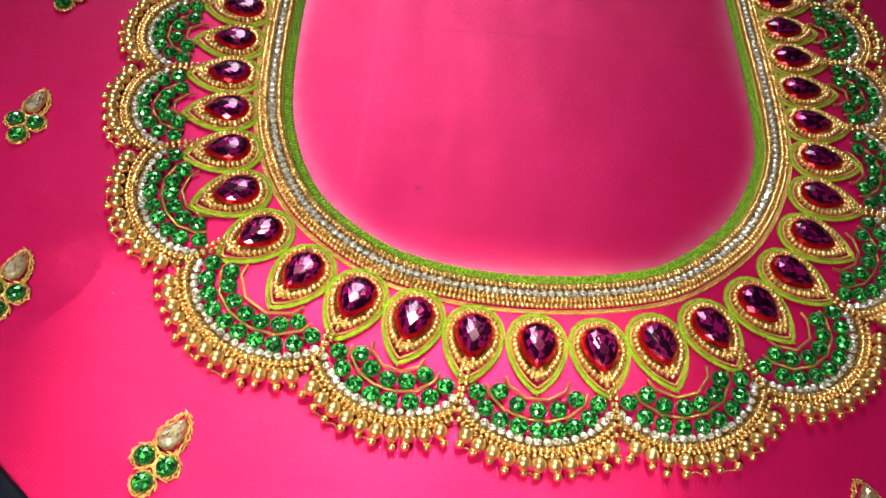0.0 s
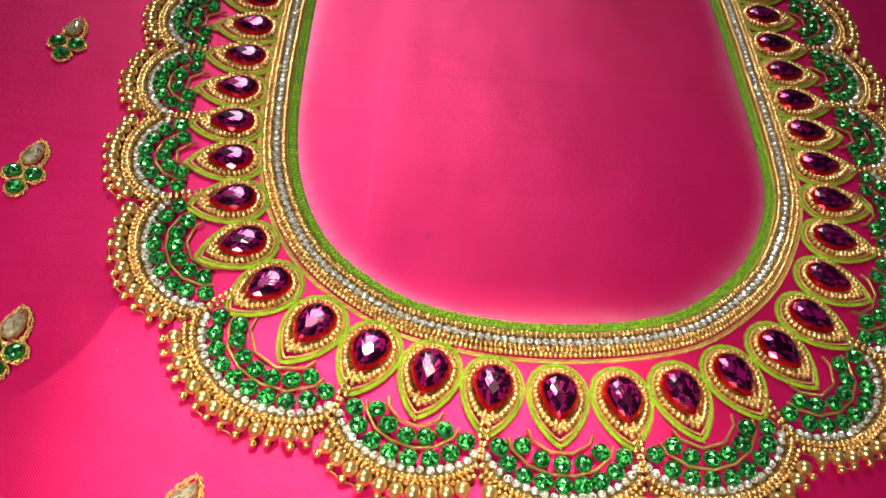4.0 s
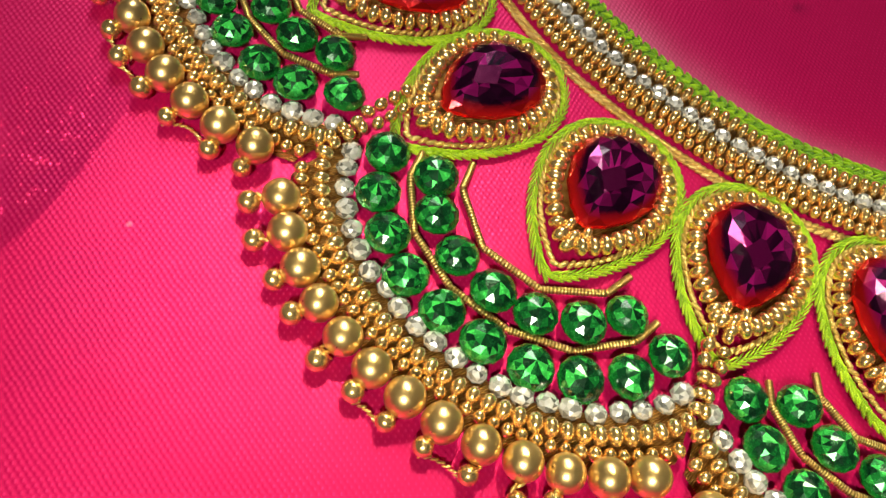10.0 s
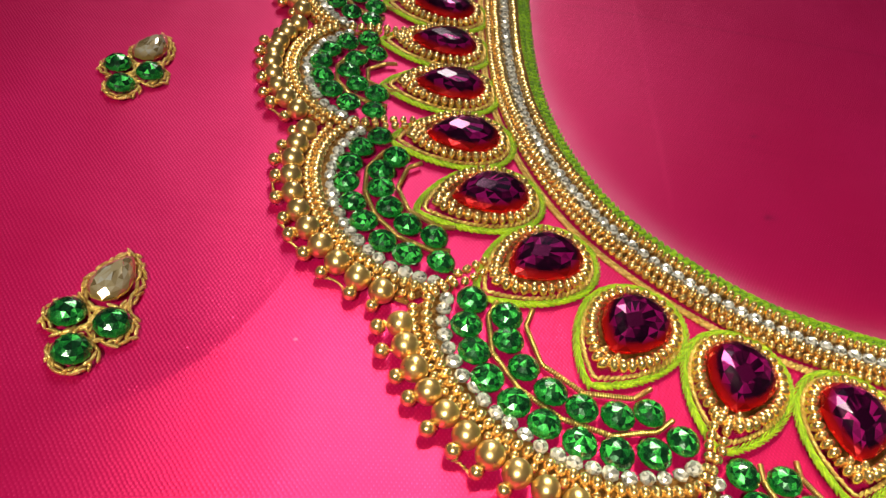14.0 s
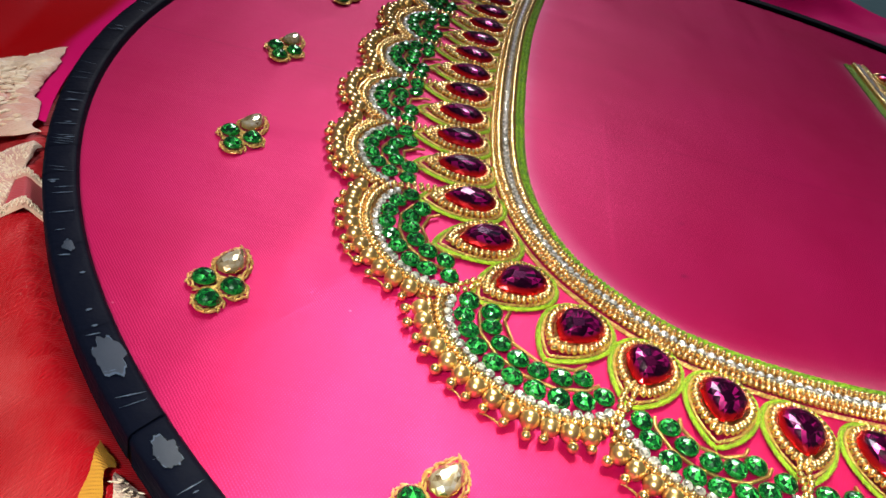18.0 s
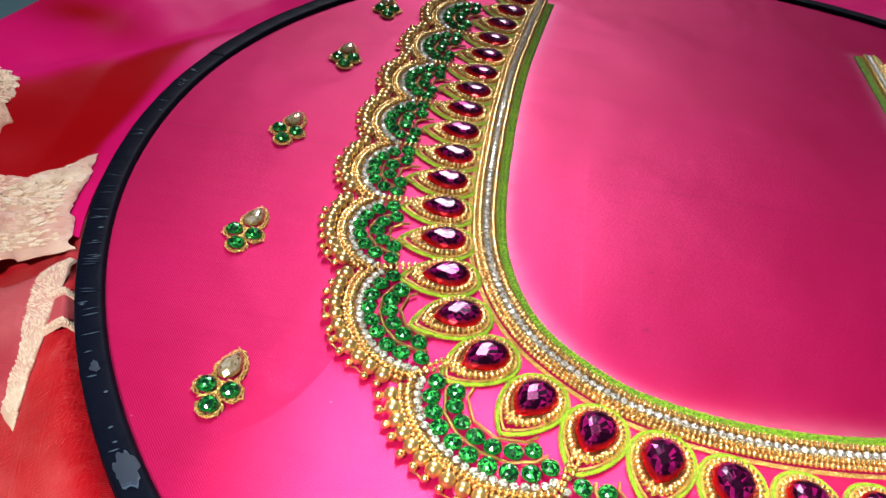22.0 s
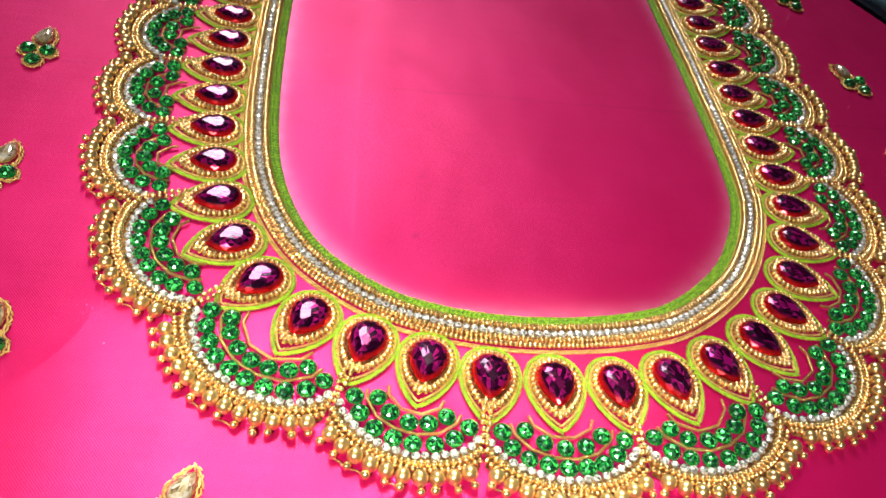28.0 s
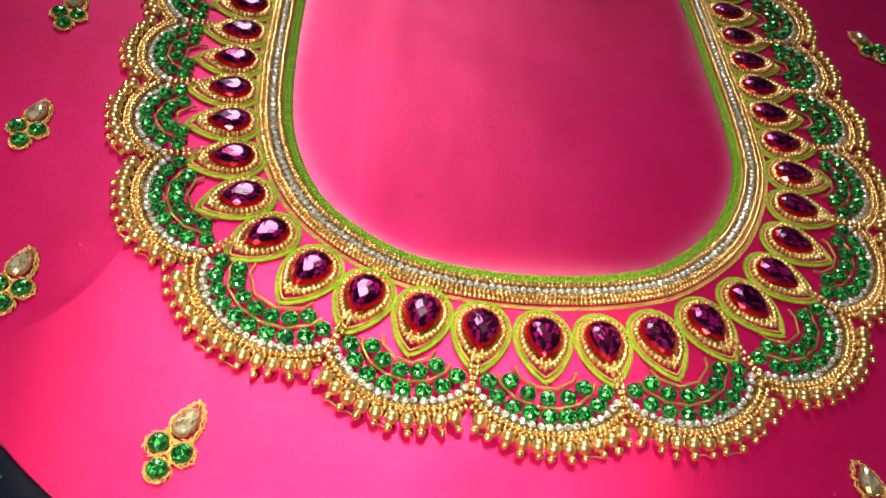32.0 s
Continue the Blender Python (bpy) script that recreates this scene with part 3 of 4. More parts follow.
def scallop(k):
    rng = random.Random(100 + k)
    va, vb = valley(k - 1), valley(k + 1)
    mid, c = (va + vb) / 2, np.linalg.norm(vb - va) / 2
    ex = (va - vb) / np.linalg.norm(vb - va)
    ey = np.array((-ex[1], ex[0]))
    deep = DEPTH.get(k, 21.4) * MM
    t = thing("scallop_motif", "scallop of green stones, white crystals, gold beads and hanging gold pearls", "embroidery motif", "scallops round the neckline", at=(mid[0], mid[1], 0.0004), turn=math.atan2(ex[1], ex[0]))
    sides = []
    for v, j in ((va, k - 1), (vb, k + 1)):
        n = outward(j)
        along_neck = np.array((-n[1], n[0]))
        sides.append((v, along_neck if (mid - v) @ along_neck > 0 else -along_neck))

    def arc(a, b, lift=0.0, gap=0.9 * MM, ends=0.0):
        """A half oval, cut where the neighbours begin."""
        pts = []
        for s in np.linspace(ends, math.pi - ends, 160):
            q = np.array((a * math.cos(s), b * math.sin(s) + lift))
            w = mid + ex * q[0] + ey * q[1]
            if all((w - v) @ d > gap for v, d in sides):
                pts.append(tuple(q))
        return pts

    inside, outside = [[(x, y) for x, y, _ in along(arc(c + a * MM, deep - b * MM, gap=0.1 * MM), 1.0, count=60)] for a, b in ((0.2, 6.6), (6.0, 1.2))]
    link("padding", band("padding", inside, outside, PADDING, 0.45 * MM), t, "gold thread padding under the beads")
    loops, hung = [], []
    for x, y, h in along(arc(c + 7.0 * MM, deep, gap=1.2 * MM), 4.12 * MM):
        link("pearl", PEARL, t, "", (x, y, 0), rng.uniform(0, 6), rng.uniform(0.96, 1.03))
        out = np.array((math.sin(h), -math.cos(h)))
        if out @ np.array((x, y)) < 0:
            out = -out
        far = rng.uniform(2.3, 2.9) * MM
        dx, dy = x + out[0] * far + rng.uniform(-0.7, 0.7) * MM, y + out[1] * far + rng.uniform(-0.5, 0.5) * MM
        link("drop_bead", DROP, t, "", (dx, dy, 0), rng.uniform(0, 6), rng.uniform(0.84, 1.08))
        hung.append((dx + out[0] * 0.75 * MM, dy + out[1] * 0.75 * MM))
        for _ in range(3):
            loops.append(((x * 0.28 + dx * 0.72 + rng.uniform(-0.6, 0.6) * MM, y * 0.28 + dy * 0.72 + rng.uniform(-0.6, 0.6) * MM, rng.uniform(1.2, 2.1) * MM), math.atan2(out[1], out[0]) + rng.uniform(-0.8, 0.8), rng.uniform(-0.5, 0.5), 0.62 * MM, 0.19 * MM, 0.19 * MM))
    for p, q in zip(hung, hung[1:]):
        if rng.random() < 0.35:
            sag = rng.uniform(-1.8, -0.3) * MM
            mx, my = (p[0] + q[0]) / 2, (p[1] + q[1]) / 2
            far = math.hypot(mx, my)
            bow = [(p[0] * (1 - u) + q[0] * u + mx / far * sag * 4 * u * (1 - u), p[1] * (1 - u) + q[1] * u + my / far * sag * 4 * u * (1 - u)) for u in np.linspace(0, 1, 9)]
            loops += cord(bow, False, 0.62 * MM, 0.15 * MM, 0.3 * MM, rng)
    link("thread_loop", blobs("thread_loop", loops, GOLD_THREAD), t, "gold thread tying the hanging beads")
    for x, y, h in along(arc(c + 5.2 * MM, deep - 2.7 * MM, gap=0.2 * MM), 1.42 * MM):
        link("seed_bead", SEED, t, "", (x, y, 0.1 * MM), h + rng.uniform(-0.25, 0.25), rng.uniform(0.92, 1.08))
    for x, y, h in along(arc(c + 2.9 * MM, deep - 4.15 * MM, gap=0.2 * MM), 1.56 * MM):
        link("bead", BEAD, t, "", (x, y, 0), h + rng.uniform(-0.2, 0.2), rng.uniform(0.94, 1.10))
    for x, y, h in along(arc(c + 0.6 * MM, deep - 6.0 * MM, -0.6 * MM), 2.42 * MM):
        link("rhinestone", RHINESTONE, t, "", (x + rng.uniform(-0.15, 0.15) * MM, y + rng.uniform(-0.15, 0.15) * MM, 0), rng.uniform(0, 6), rng.uniform(0.9, 1.08), rng.uniform(-0.3, 0.3))
    for a, b, lift, pitch, ends in ((c - 3.5 * MM, deep - 9.2 * MM, 0.0, 4.95 * MM, 0.0), (c - 9.0 * MM, deep - 13.8 * MM, -1.0 * MM, 5.2 * MM, 0.0)):
        for x, y, h in along(arc(a, b, lift, ends=ends), pitch):
            link("green_stone", GREEN_STONE, t, "", (x + rng.uniform(-0.2, 0.2) * MM, y + rng.uniform(-0.2, 0.2) * MM, 0), rng.uniform(0, 6), rng.uniform(0.97, 1.03), rng.uniform(-0.16, 0.16))
    for a, b, lift, n in ((c - 6.4 * MM, deep - 11.5 * MM, -0.6 * MM, 7), (max(5.0 * MM, c - 11.3 * MM), deep - 14.6 * MM, -3.2 * MM, 5)):
        pts = arc(a, max(b, 4.0 * MM), lift, ends=0.02)
        knots = [pts[0]] + [(x, y) for x, y, _ in along(pts, 1.0, count=n - 1)] + [pts[-1]]
        for p, q in zip(knots, knots[1:]):
            size = math.hypot(q[0] - p[0], q[1] - p[1])
            if size > 1.5 * MM:
                link("bullion_tube", TUBE, t, "", ((p[0] + q[0]) / 2, (p[1] + q[1]) / 2, 0), math.atan2(q[1] - p[1], q[0] - p[0]), (size / (5.0 * MM), 1.0, 1.0))
    n = outward(k + 1)
    for s in (-5.0, -3.2, -1.4, 0.4, 2.2, 4.0, 5.8):
        for side in (-1, 1):
            w = vb + n * s * MM + side * 0.9 * MM * np.array((-n[1], n[0])) * (0.5 if s > 1 else 1.0) - mid
            link("seed_bead", SEED, t, "", (w @ ex, w @ ey, 0.5 * MM), rng.uniform(0, 6), rng.uniform(0.95, 1.15))
    return t


for k in range(-14, 24, 2):
    if k + 1 <= FIRST + len(STONES) - 1:
        scallop(k)

# ---- neckline rows ----
def neck_row(label, name, mesh, off, pitch, category, z=0.0004):
    t = thing("neckline_row", label, category, "rows of the neckline border")
    rng = random.Random(round(abs(off) * 1e6) + 7)
    spots = along([tuple(p) for p in shifted(NECK, off)], pitch)
    keep = sorted(range(len(spots)), key=lambda i: spots[i][1])[:300]
    chosen = set(keep)
    rest = []
    for i, (x, y, h) in enumerate(spots):
        if i in chosen:
            link(name, mesh, t, "", (x, y, z), h + rng.uniform(-0.2, 0.2), rng.uniform(0.94, 1.06))
        else:
            rest.append((x, y, h))
    if rest:
        v0 = np.array([v.co for v in mesh.vertices])
        f0 = [tuple(p.vertices) for p in mesh.polygons]
        verts, faces = [], []
        for x, y, h in rest:
            base = len(verts)
            ct, st = math.cos(h), math.sin(h)
            verts += np.stack((v0[:, 0] * ct - v0[:, 1] * st + x, v0[:, 0] * st + v0[:, 1] * ct + y, v0[:, 2] + z), 1).tolist()
            faces += [tuple(base + i for i in f) for f in f0]
        tagged(link(name + "_run", tagged_mesh(name, verts, faces, mesh), t, "the row's far ends"), kind="stuff")
    return t


def tagged_mesh(name, verts, faces, like):
    me = mesh_of(name + "_run", verts, faces, like.materials[0], like.polygons[0].use_smooth)
    return me


STITCH_SHADE = thread_material("stitch_gap_shade", (0.020, 0.075, 0.002), (0.07, 0.19, 0.006))
base = thing("neckline_padding", "gold thread padding under the neckline's bead rows", "stitch row", "rows of the neckline border")
link("padding", band("padding", [tuple(p) for p in shifted(NECK, 3.2 * MM)], [tuple(p) for p in shifted(NECK, -3.6 * MM)], PADDING, 0.35 * MM), base)
neck_row("row of round gold beads inside the crystal row", "bead", NECK_BEAD, 2.15 * MM, 1.30 * MM, "bead row")
neck_row("row of white cut crystals in the neckline border", "rhinestone", NECK_STONE, 0.0, 2.26 * MM, "crystal row", 0.0008)
neck_row("row of round gold beads outside the crystal row", "bead", NECK_BEAD, -2.15 * MM, 1.30 * MM, "bead row")
neck_row("outermost row of small gold beads of the border", "seed_bead", SEED, -3.85 * MM, 1.36 * MM, "bead row")
for off, label in ((4.1 * MM, "lime green chain stitch beside the gold beads"), (5.6 * MM, "lime green chain stitch edging the neckline")):
    t = thing("neckline_stitch", label, "stitch row", "rows of the neckline border")
    # a dark strip laid underneath stands in for shade between the loops
    link("ground_thread", band("ground_thread", [tuple(p) for p in shifted(NECK, off + 0.74 * MM)], [tuple(p) for p in shifted(NECK, off - 0.74 * MM)], STITCH_SHADE, 0.25 * MM), t, "dark green strip added as shade between the stitches")
    link("chain_stitch", blobs("chain_stitch", chain([tuple(p) for p in shifted(NECK, off)], rng=random.Random(5), wide=0.68 * MM), GREEN_THREAD), t)
for off in (-5.0 * MM, 3.1 * MM, -5.7 * MM):
    t = thing("zari_thread", "thin twisted gold thread laid along the neckline border", "stitch row", "rows of the neckline border")
    link("thread", blobs("thread", cord([tuple(p) for p in shifted(NECK, off)], rng=random.Random(6), wide=0.3 * MM), GOLD_THREAD), t)


# ---- sprigs scattered on the cloth ----
def sprig():
    rng = random.Random(11)
    t = thing("sprig_motif", "sprig of three green stones and a champagne pear stone", "embroidery motif", "sprigs scattered on the cloth")
    items = []
    for x, y in ((-3.1, 0.9), (3.1, 0.5), (-0.1, -5.0)):
        link("green_stone", SMALL_GREEN, t, "", (x * MM, y * MM, 0), rng.uniform(0, 6), 1.0, rng.uniform(-0.1, 0.1))
        for r, z in ((2.75, 0.5), (3.15, 0.3)):
            ring_line = [(x * MM + r * MM * math.cos(a), y * MM + r * MM * math.sin(a)) for a in np.linspace(0, 2 * math.pi, 24)[:-1]]
            items += [((px + rng.uniform(-0.3, 0.3) * MM, py + rng.uniform(-0.3, 0.3) * MM, z * MM), h + rng.uniform(-0.6, 0.6), rng.uniform(-0.4, 0.4), 0.9 * MM, 0.28 * MM, 0.3 * MM) for px, py, h in along(ring_line, 1.2 * MM, True)]
    link("pear_stone", PEAR_STONE, t, "faceted champagne glass pear", (0.4 * MM, 8.3 * MM, 0.2 * MM), -0.2)
    for grow, z in ((1.0, 0.5), (1.14, 0.3)):
        line = [(0.4 * MM + x, 8.5 * MM + y) for x, y in tear(3.4 * MM * grow, 5.3 * MM * grow, 50, 0.7)]
        items += [((px + rng.uniform(-0.3, 0.3) * MM, py + rng.uniform(-0.3, 0.3) * MM, z * MM), h + rng.uniform(-0.6, 0.6), rng.uniform(-0.4, 0.4), 0.9 * MM, 0.28 * MM, 0.3 * MM) for px, py, h in along(line, 1.1 * MM, True)]
    link("gold_thread", blobs("gold_thread", items, GOLD_THREAD), t, "tangled gold thread round each stone")
    return t


SPRIGS = [(-0.0874, -0.0410, -18), (-0.1368, 0.0005, -2), (-0.1510, 0.0590, -4), (-0.1557, 0.1172, -1), (-0.1500, 0.1775, 8), (-0.1440, 0.2300, 14),
          (0.0905, -0.0425, 20), (0.1545, 0.1060, 4), (0.1562, 0.1612, 30), (0.1478, 0.2235, 20)]
first = sprig()
for i, (x, y, turn) in enumerate(SPRIGS):
    m = pose(x, y, 0.0004, 0, 0, turn)
    if i == 0:
        first.matrix_basis = m
    else:
        copy_thing(first, m)

# ---- the stretched cloth ----
SPECKS = ((-0.0314, 0.0508, 0.0009, 0.60), (-0.0290, 0.0770, 0.0006, 0.4))


def silk_sheet():
    step, reach = 0.00125, 0.220
    count = int(2 * reach / step) + 1
    edge = shifted(NECK, 6.2 * MM)
    verts, index, chalk, spot = [], {}, [], []
    for i in range(count):
        for j in range(count):
            x, y = HOOP[0] - reach + i * step, HOOP[1] - reach + j * step
            r = math.hypot(x - HOOP[0], y - HOOP[1])
            if r > 0.2130:
                continue
            index[(i, j)] = len(verts)
            verts.append((x, y, 0.0004 * noise.noise((x * 16, y * 16, 0))))
            gap = np.hypot(edge[:, 0] - x, edge[:, 1] - y)
            k = int(gap.argmin())
            a, b = edge[max(k - 1, 0)], edge[min(k + 1, len(edge) - 1)]
            inside = (b[0] - a[0]) * (y - a[1]) - (b[1] - a[1]) * (x - a[0]) > 0 and y < 0.275
            d = gap[k]
            wide = 0.0028 + 0.0018 * noise.noise((x * 22, y * 22, 3))
            chalk.append(min(0.24, 0.29 * math.exp(-(d / wide) ** 1.4)) if inside else 0.30 * math.exp(-(d / 0.004) ** 2))
            spot.append(max(much * math.exp(-(math.hypot(x - sx, y - sy) / wide_spot) ** 2) for sx, sy, wide_spot, much in SPECKS))
    faces = [(index[i, j], index[i + 1, j], index[i + 1, j + 1], index[i, j + 1]) for i in range(count - 1) for j in range(count - 1)
             if all(q in index for q in ((i, j), (i + 1, j), (i + 1, j + 1), (i, j + 1)))]
    me = mesh_of("silk_sheet", verts, faces, SILK)
    for name, values in (("chalk", chalk), ("spot", spot)):
        me.attributes.new(name, "FLOAT", "POINT").data.foreach_set("value", values)
    return me


cloth = thing("silk_blouse_cloth", "hot pink silk stretched tight in a hoop, chalk-dusted round the neckline", "cloth")
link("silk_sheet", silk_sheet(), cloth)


# ---- the hoop ----
def hoop():
    t = thing("embroidery_hoop", "round embroidery hoop wrapped in worn glossy black tape", "hoop", at=(HOOP[0], HOOP[1], 0))
    inner, outer, top, low = 0.2094, 0.2166, 0.0020, -0.0040
    prof = [(inner, low), (inner, top - 0.0008), (inner + 0.0005, top - 0.0002), (inner + 0.0014, top), (outer - 0.0012, top), (outer - 0.0004, top - 0.0003), (outer, top - 0.0010), (outer, low)]
    n = 160
    verts, faces = [], []
    for i in range(n):
        a = 2 * math.pi * i / n
        verts += [((r - 0.0003) * math.cos(a), (r - 0.0003) * math.sin(a), z - 0.0004) for r, z in prof]
    m = len(prof)
    for i in range(n):
        j = (i + 1) % n
        for k in range(m):
            l = (k + 1) % m
            faces.append((i * m + k, j * m + k, j * m + l, i * m + l))
    link("ring", mesh_of("ring", verts, faces, TAPE), t, "hoop ring under the tape")
    wraps = 104
    span = 2 * math.pi / wraps * 1.12
    verts, faces = [], []
    steps = 4
    for i in range(steps + 1):
        a = -span / 2 + span * i / steps
        lift = 0.00007 * i / steps
        for r, z in prof:
            b = a + (r - inner) * 1.2
            verts.append(((r + lift * (1 if r > 0.213 else -1) * 0.6) * math.cos(b), (r + lift * (1 if r > 0.213 else -1) * 0.6) * math.sin(b), z + lift))
    for i in range(steps):
        for k in range(m - 1):
            faces.append((i * m + k, (i + 1) * m + k, (i + 1) * m + k + 1, i * m + k + 1))
    wrap = mesh_of("tape_wrap", verts, faces, TAPE)
    rng = random.Random(21)
    for i in range(wraps):
        link("tape_wrap", wrap, t, "", (0, 0, rng.uniform(0, 0.00015)), 2 * math.pi * (i + rng.uniform(-0.12, 0.12)) / wraps)
    for x, y, r in ((-0.1470, -0.0261, 0.0046), (-0.1305, -0.0428, 0.0034), (-0.1638, 0.0012, 0.0018)):
        verts = [(0.0, 0.0, top + 0.0005)]
        for s in np.linspace(0, 2 * math.pi, 37)[:-1]:
            q = r * (1.0 + 0.55 * noise.noise((1.3 * math.cos(s), 1.3 * math.sin(s), x * 900)) + 0.30 * noise.noise((3.2 * math.cos(s), 3.2 * math.sin(s), x * 700)))
            verts.append((q * math.cos(s) * 0.6, q * math.sin(s), top + 0.0004))
        turn = math.atan2(y - HOOP[1], x - HOOP[0])
        faces = [(0, 1 + i, 1 + (i + 1) % 36) for i in range(36)]
        verts = [(vx if abs(vx) < 0.0029 else 0.0029 * (1 if vx > 0 else -1), vy, vz) for vx, vy, vz in verts]
        link("torn_patch", mesh_of("torn_patch", verts, faces, RESIDUE), t, "torn grey patch of the tape", (0.2130 * math.cos(turn), 0.2130 * math.sin(turn), 0), turn)
        for i in range(36):
            ends = abs(verts[1 + i][1]) / r
            if ends > 0.55 and noise.noise((i * 0.45, x * 500, 2.0)) > -0.12:
                (ax, ay, az), (bx, by, bz) = verts[1 + i], verts[1 + (i + 1) % 36]
                f = 1.0 + 0.07 * ends
                lip = mesh_of("torn_edge", [(ax * 0.94, ay * 0.94, az + 0.0001), (bx * 0.94, by * 0.94, bz + 0.0001), (bx, by * f, bz + 0.0001), (ax, ay * f, az + 0.0001)], [(0, 1, 2, 3)], GLINT_AND_TORN)
                link("torn_edge", lip, t, "pale curled edge of the torn tape", (0.2130 * math.cos(turn), 0.2130 * math.sin(turn), 0), turn)
    # thin pale slivers paint the glints along the wrap edges
    for i in range(48):
        full = i < 28
        turn, far, half, thick = radians(rng.uniform(172, 238)), rng.uniform(0.2110, 0.2150), rng.uniform(0.0020, 0.0027) if full else rng.uniform(0.0005, 0.0014), rng.uniform(0.00006, 0.00016) if full else rng.uniform(0.0001, 0.00035)
        far = min(max(far, inner + 0.0009 + half), outer - 0.0009 - half)
        verts = [(-half, -thick * 0.3, top + 0.00042), (0.0, -thick, top + 0.00042), (half, 0.0, top + 0.00042), (half * 0.2, thick, top + 0.00042), (-half * 0.7, thick * 0.6, top + 0.00042)]
        link("scuff", mesh_of("scuff", verts, [(0, 1, 2, 3, 4)], GLINT_AND_TORN), t, "", (far * math.cos(turn), far * math.sin(turn), 0), turn + rng.uniform(-0.15, 0.15))
    return t


hoop()


# ---- the saree under the hoop ----
def saree_material():
    n = Nodes("red_brocade")
    p = n.coords()
    q = n.mapped(p, turn=(0, 0, 20))
    a, b = n.math("MULTIPLY", axis(n, q, 0), 150.0), n.math("MULTIPLY", axis(n, q, 1), 96.0)
    u = n.math("ABSOLUTE", n.math("SUBTRACT", n.math("FRACT", n.math("ADD", a, b)), 0.5))
    v = n.math("ABSOLUTE", n.math("SUBTRACT", n.math("FRACT", n.math("SUBTRACT", a, b)), 0.5))
    reach = n.math("MAXIMUM", u, v)
    ring = n.ramp(n.math("ABSOLUTE", n.math("SUBTRACT", n.math("FRACT", n.math("MULTIPLY", reach, 5.0)), 0.5)), (0.10, 1.0), (0.26, 0.0))
    patch = n.ramp(n.noise(p, 14.0, 2.0), (0.42, 0.0), (0.56, 1.0))
    figure = n.math("MULTIPLY", ring, patch)
    grain = n.wave(q, 0.0005, "X", 1.0)
    c = n.mix(n.ramp(n.noise(p, 16.0, 3.0), (0.38, 0.0), (0.62, 1.0)), (0.29, 0.0018, 0.005), (0.60, 0.006, 0.018))
    c = n.mix(n.math("MULTIPLY", figure, 0.10), c, (0.80, 0.12, 0.12))
    # rosy mottling paints the sheen on the folds, pale flecks the sparkle
    c = n.mix(n.ramp(n.noise(p, 40.0, 5.0, 0.65), (0.46, 0.0), (0.70, 0.40)), c, (0.70, 0.14, 0.135))
    fleck = n.ramp(n.voronoi(p, 1400.0), (0.08, 1.0), (0.20, 0.0))
    c = n.mix(n.math("MULTIPLY", fleck, n.math("MULTIPLY", patch, 0.3)), c, (0.95, 0.45, 0.40))
    n.set(Base_Color=c, Roughness=0.40, Specular_IOR_Level=0.6, Specular_Tint=(1.0, 0.30, 0.30), Sheen_Weight=0.08, Sheen_Tint=(1.0, 0.15, 0.2),
          Normal=n.bump(n.math("ADD", n.math("MULTIPLY", figure, 0.22), n.math("ADD", n.math("MULTIPLY", grain, 0.3), n.noise(p, 55.0, 4.0))), 0.6, 0.0006))
    return n.m


def axis(n, vec, i):
    s = n.node("ShaderNodeSeparateXYZ")
    n.put(s.inputs[0], vec)
    return s.outputs[i]


def zari_material():
    n = Nodes("gold_zari_brocade")
    p = n.coords()
    warp = n.wave(n.mapped(p, turn=(0, 0, 55)), 0.0007, "X", 5.0)
    c = n.mix(n.ramp(n.noise(p, 90.0, 4.0), (0.35, 0.0), (0.65, 1.0)), (0.70, 0.50, 0.35), (0.92, 0.77, 0.60))
    c = n.mix(n.ramp(n.noise(p, 30.0, 3.0), (0.42, 0.0), (0.60, 0.75)), c, (0.66, 0.26, 0.24))
    n.set(Base_Color=c, Metallic=0.0, Roughness=0.34, Specular_IOR_Level=0.6, Specular_Tint=(1.0, 0.9, 0.75), Sheen_Weight=0.3,
          Normal=n.bump(n.math("ADD", n.math("MULTIPLY", warp, 0.4), n.noise(n.mapped(p, (1, 3, 1), (0, 0, 30)), 380.0, 4.0)), 0.6, 0.0007))
    return n.m


def soft_silk(name, low, high, tint):
    n = Nodes(name)
    p = n.coords()
    c = n.mix(n.ramp(n.noise(p, 22.0, 4.0), (0.35, 0.0), (0.65, 1.0)), low, high)
    n.set(Base_Color=c, Roughness=0.5, Specular_IOR_Level=0.3, Specular_Tint=tint, Sheen_Weight=0.08, Sheen_Tint=tint,
          Normal=n.bump(n.math("ADD", n.wave(p, 0.0006, "Y", 2.0), n.noise(p, 60.0, 4.0)), 0.35, 0.0005))
    return n.m


def magenta_material():
    n = Nodes("magenta_silk")
    p = n.coords()
    c = n.mix(n.noise(p, 12.0, 3.0), (0.54, 0.003, 0.10), (0.70, 0.006, 0.18))
    # dark red covers the silk's red and the shadow painted on its fold
    weft = n.node("ShaderNodeAttribute")
    weft.attribute_name = "red_fold_shade"
    c = n.mix(weft.outputs["Fac"], c, (0.33, 0.0015, 0.003))
    n.set(Base_Color=c, Roughness=0.5, Specular_IOR_Level=0.12, Specular_Tint=(1.0, 0.12, 0.5), Normal=n.bump(n.noise(p, 700.0, 3.0), 0.2, 0.0002))
    return n.m


ROSE = soft_silk("rose_silk", (0.36, 0.026, 0.048), (0.52, 0.095, 0.115), (1.0, 0.55, 0.5))
BROCADE, ZARI, MAGENTA = saree_material(), zari_material(), magenta_material()


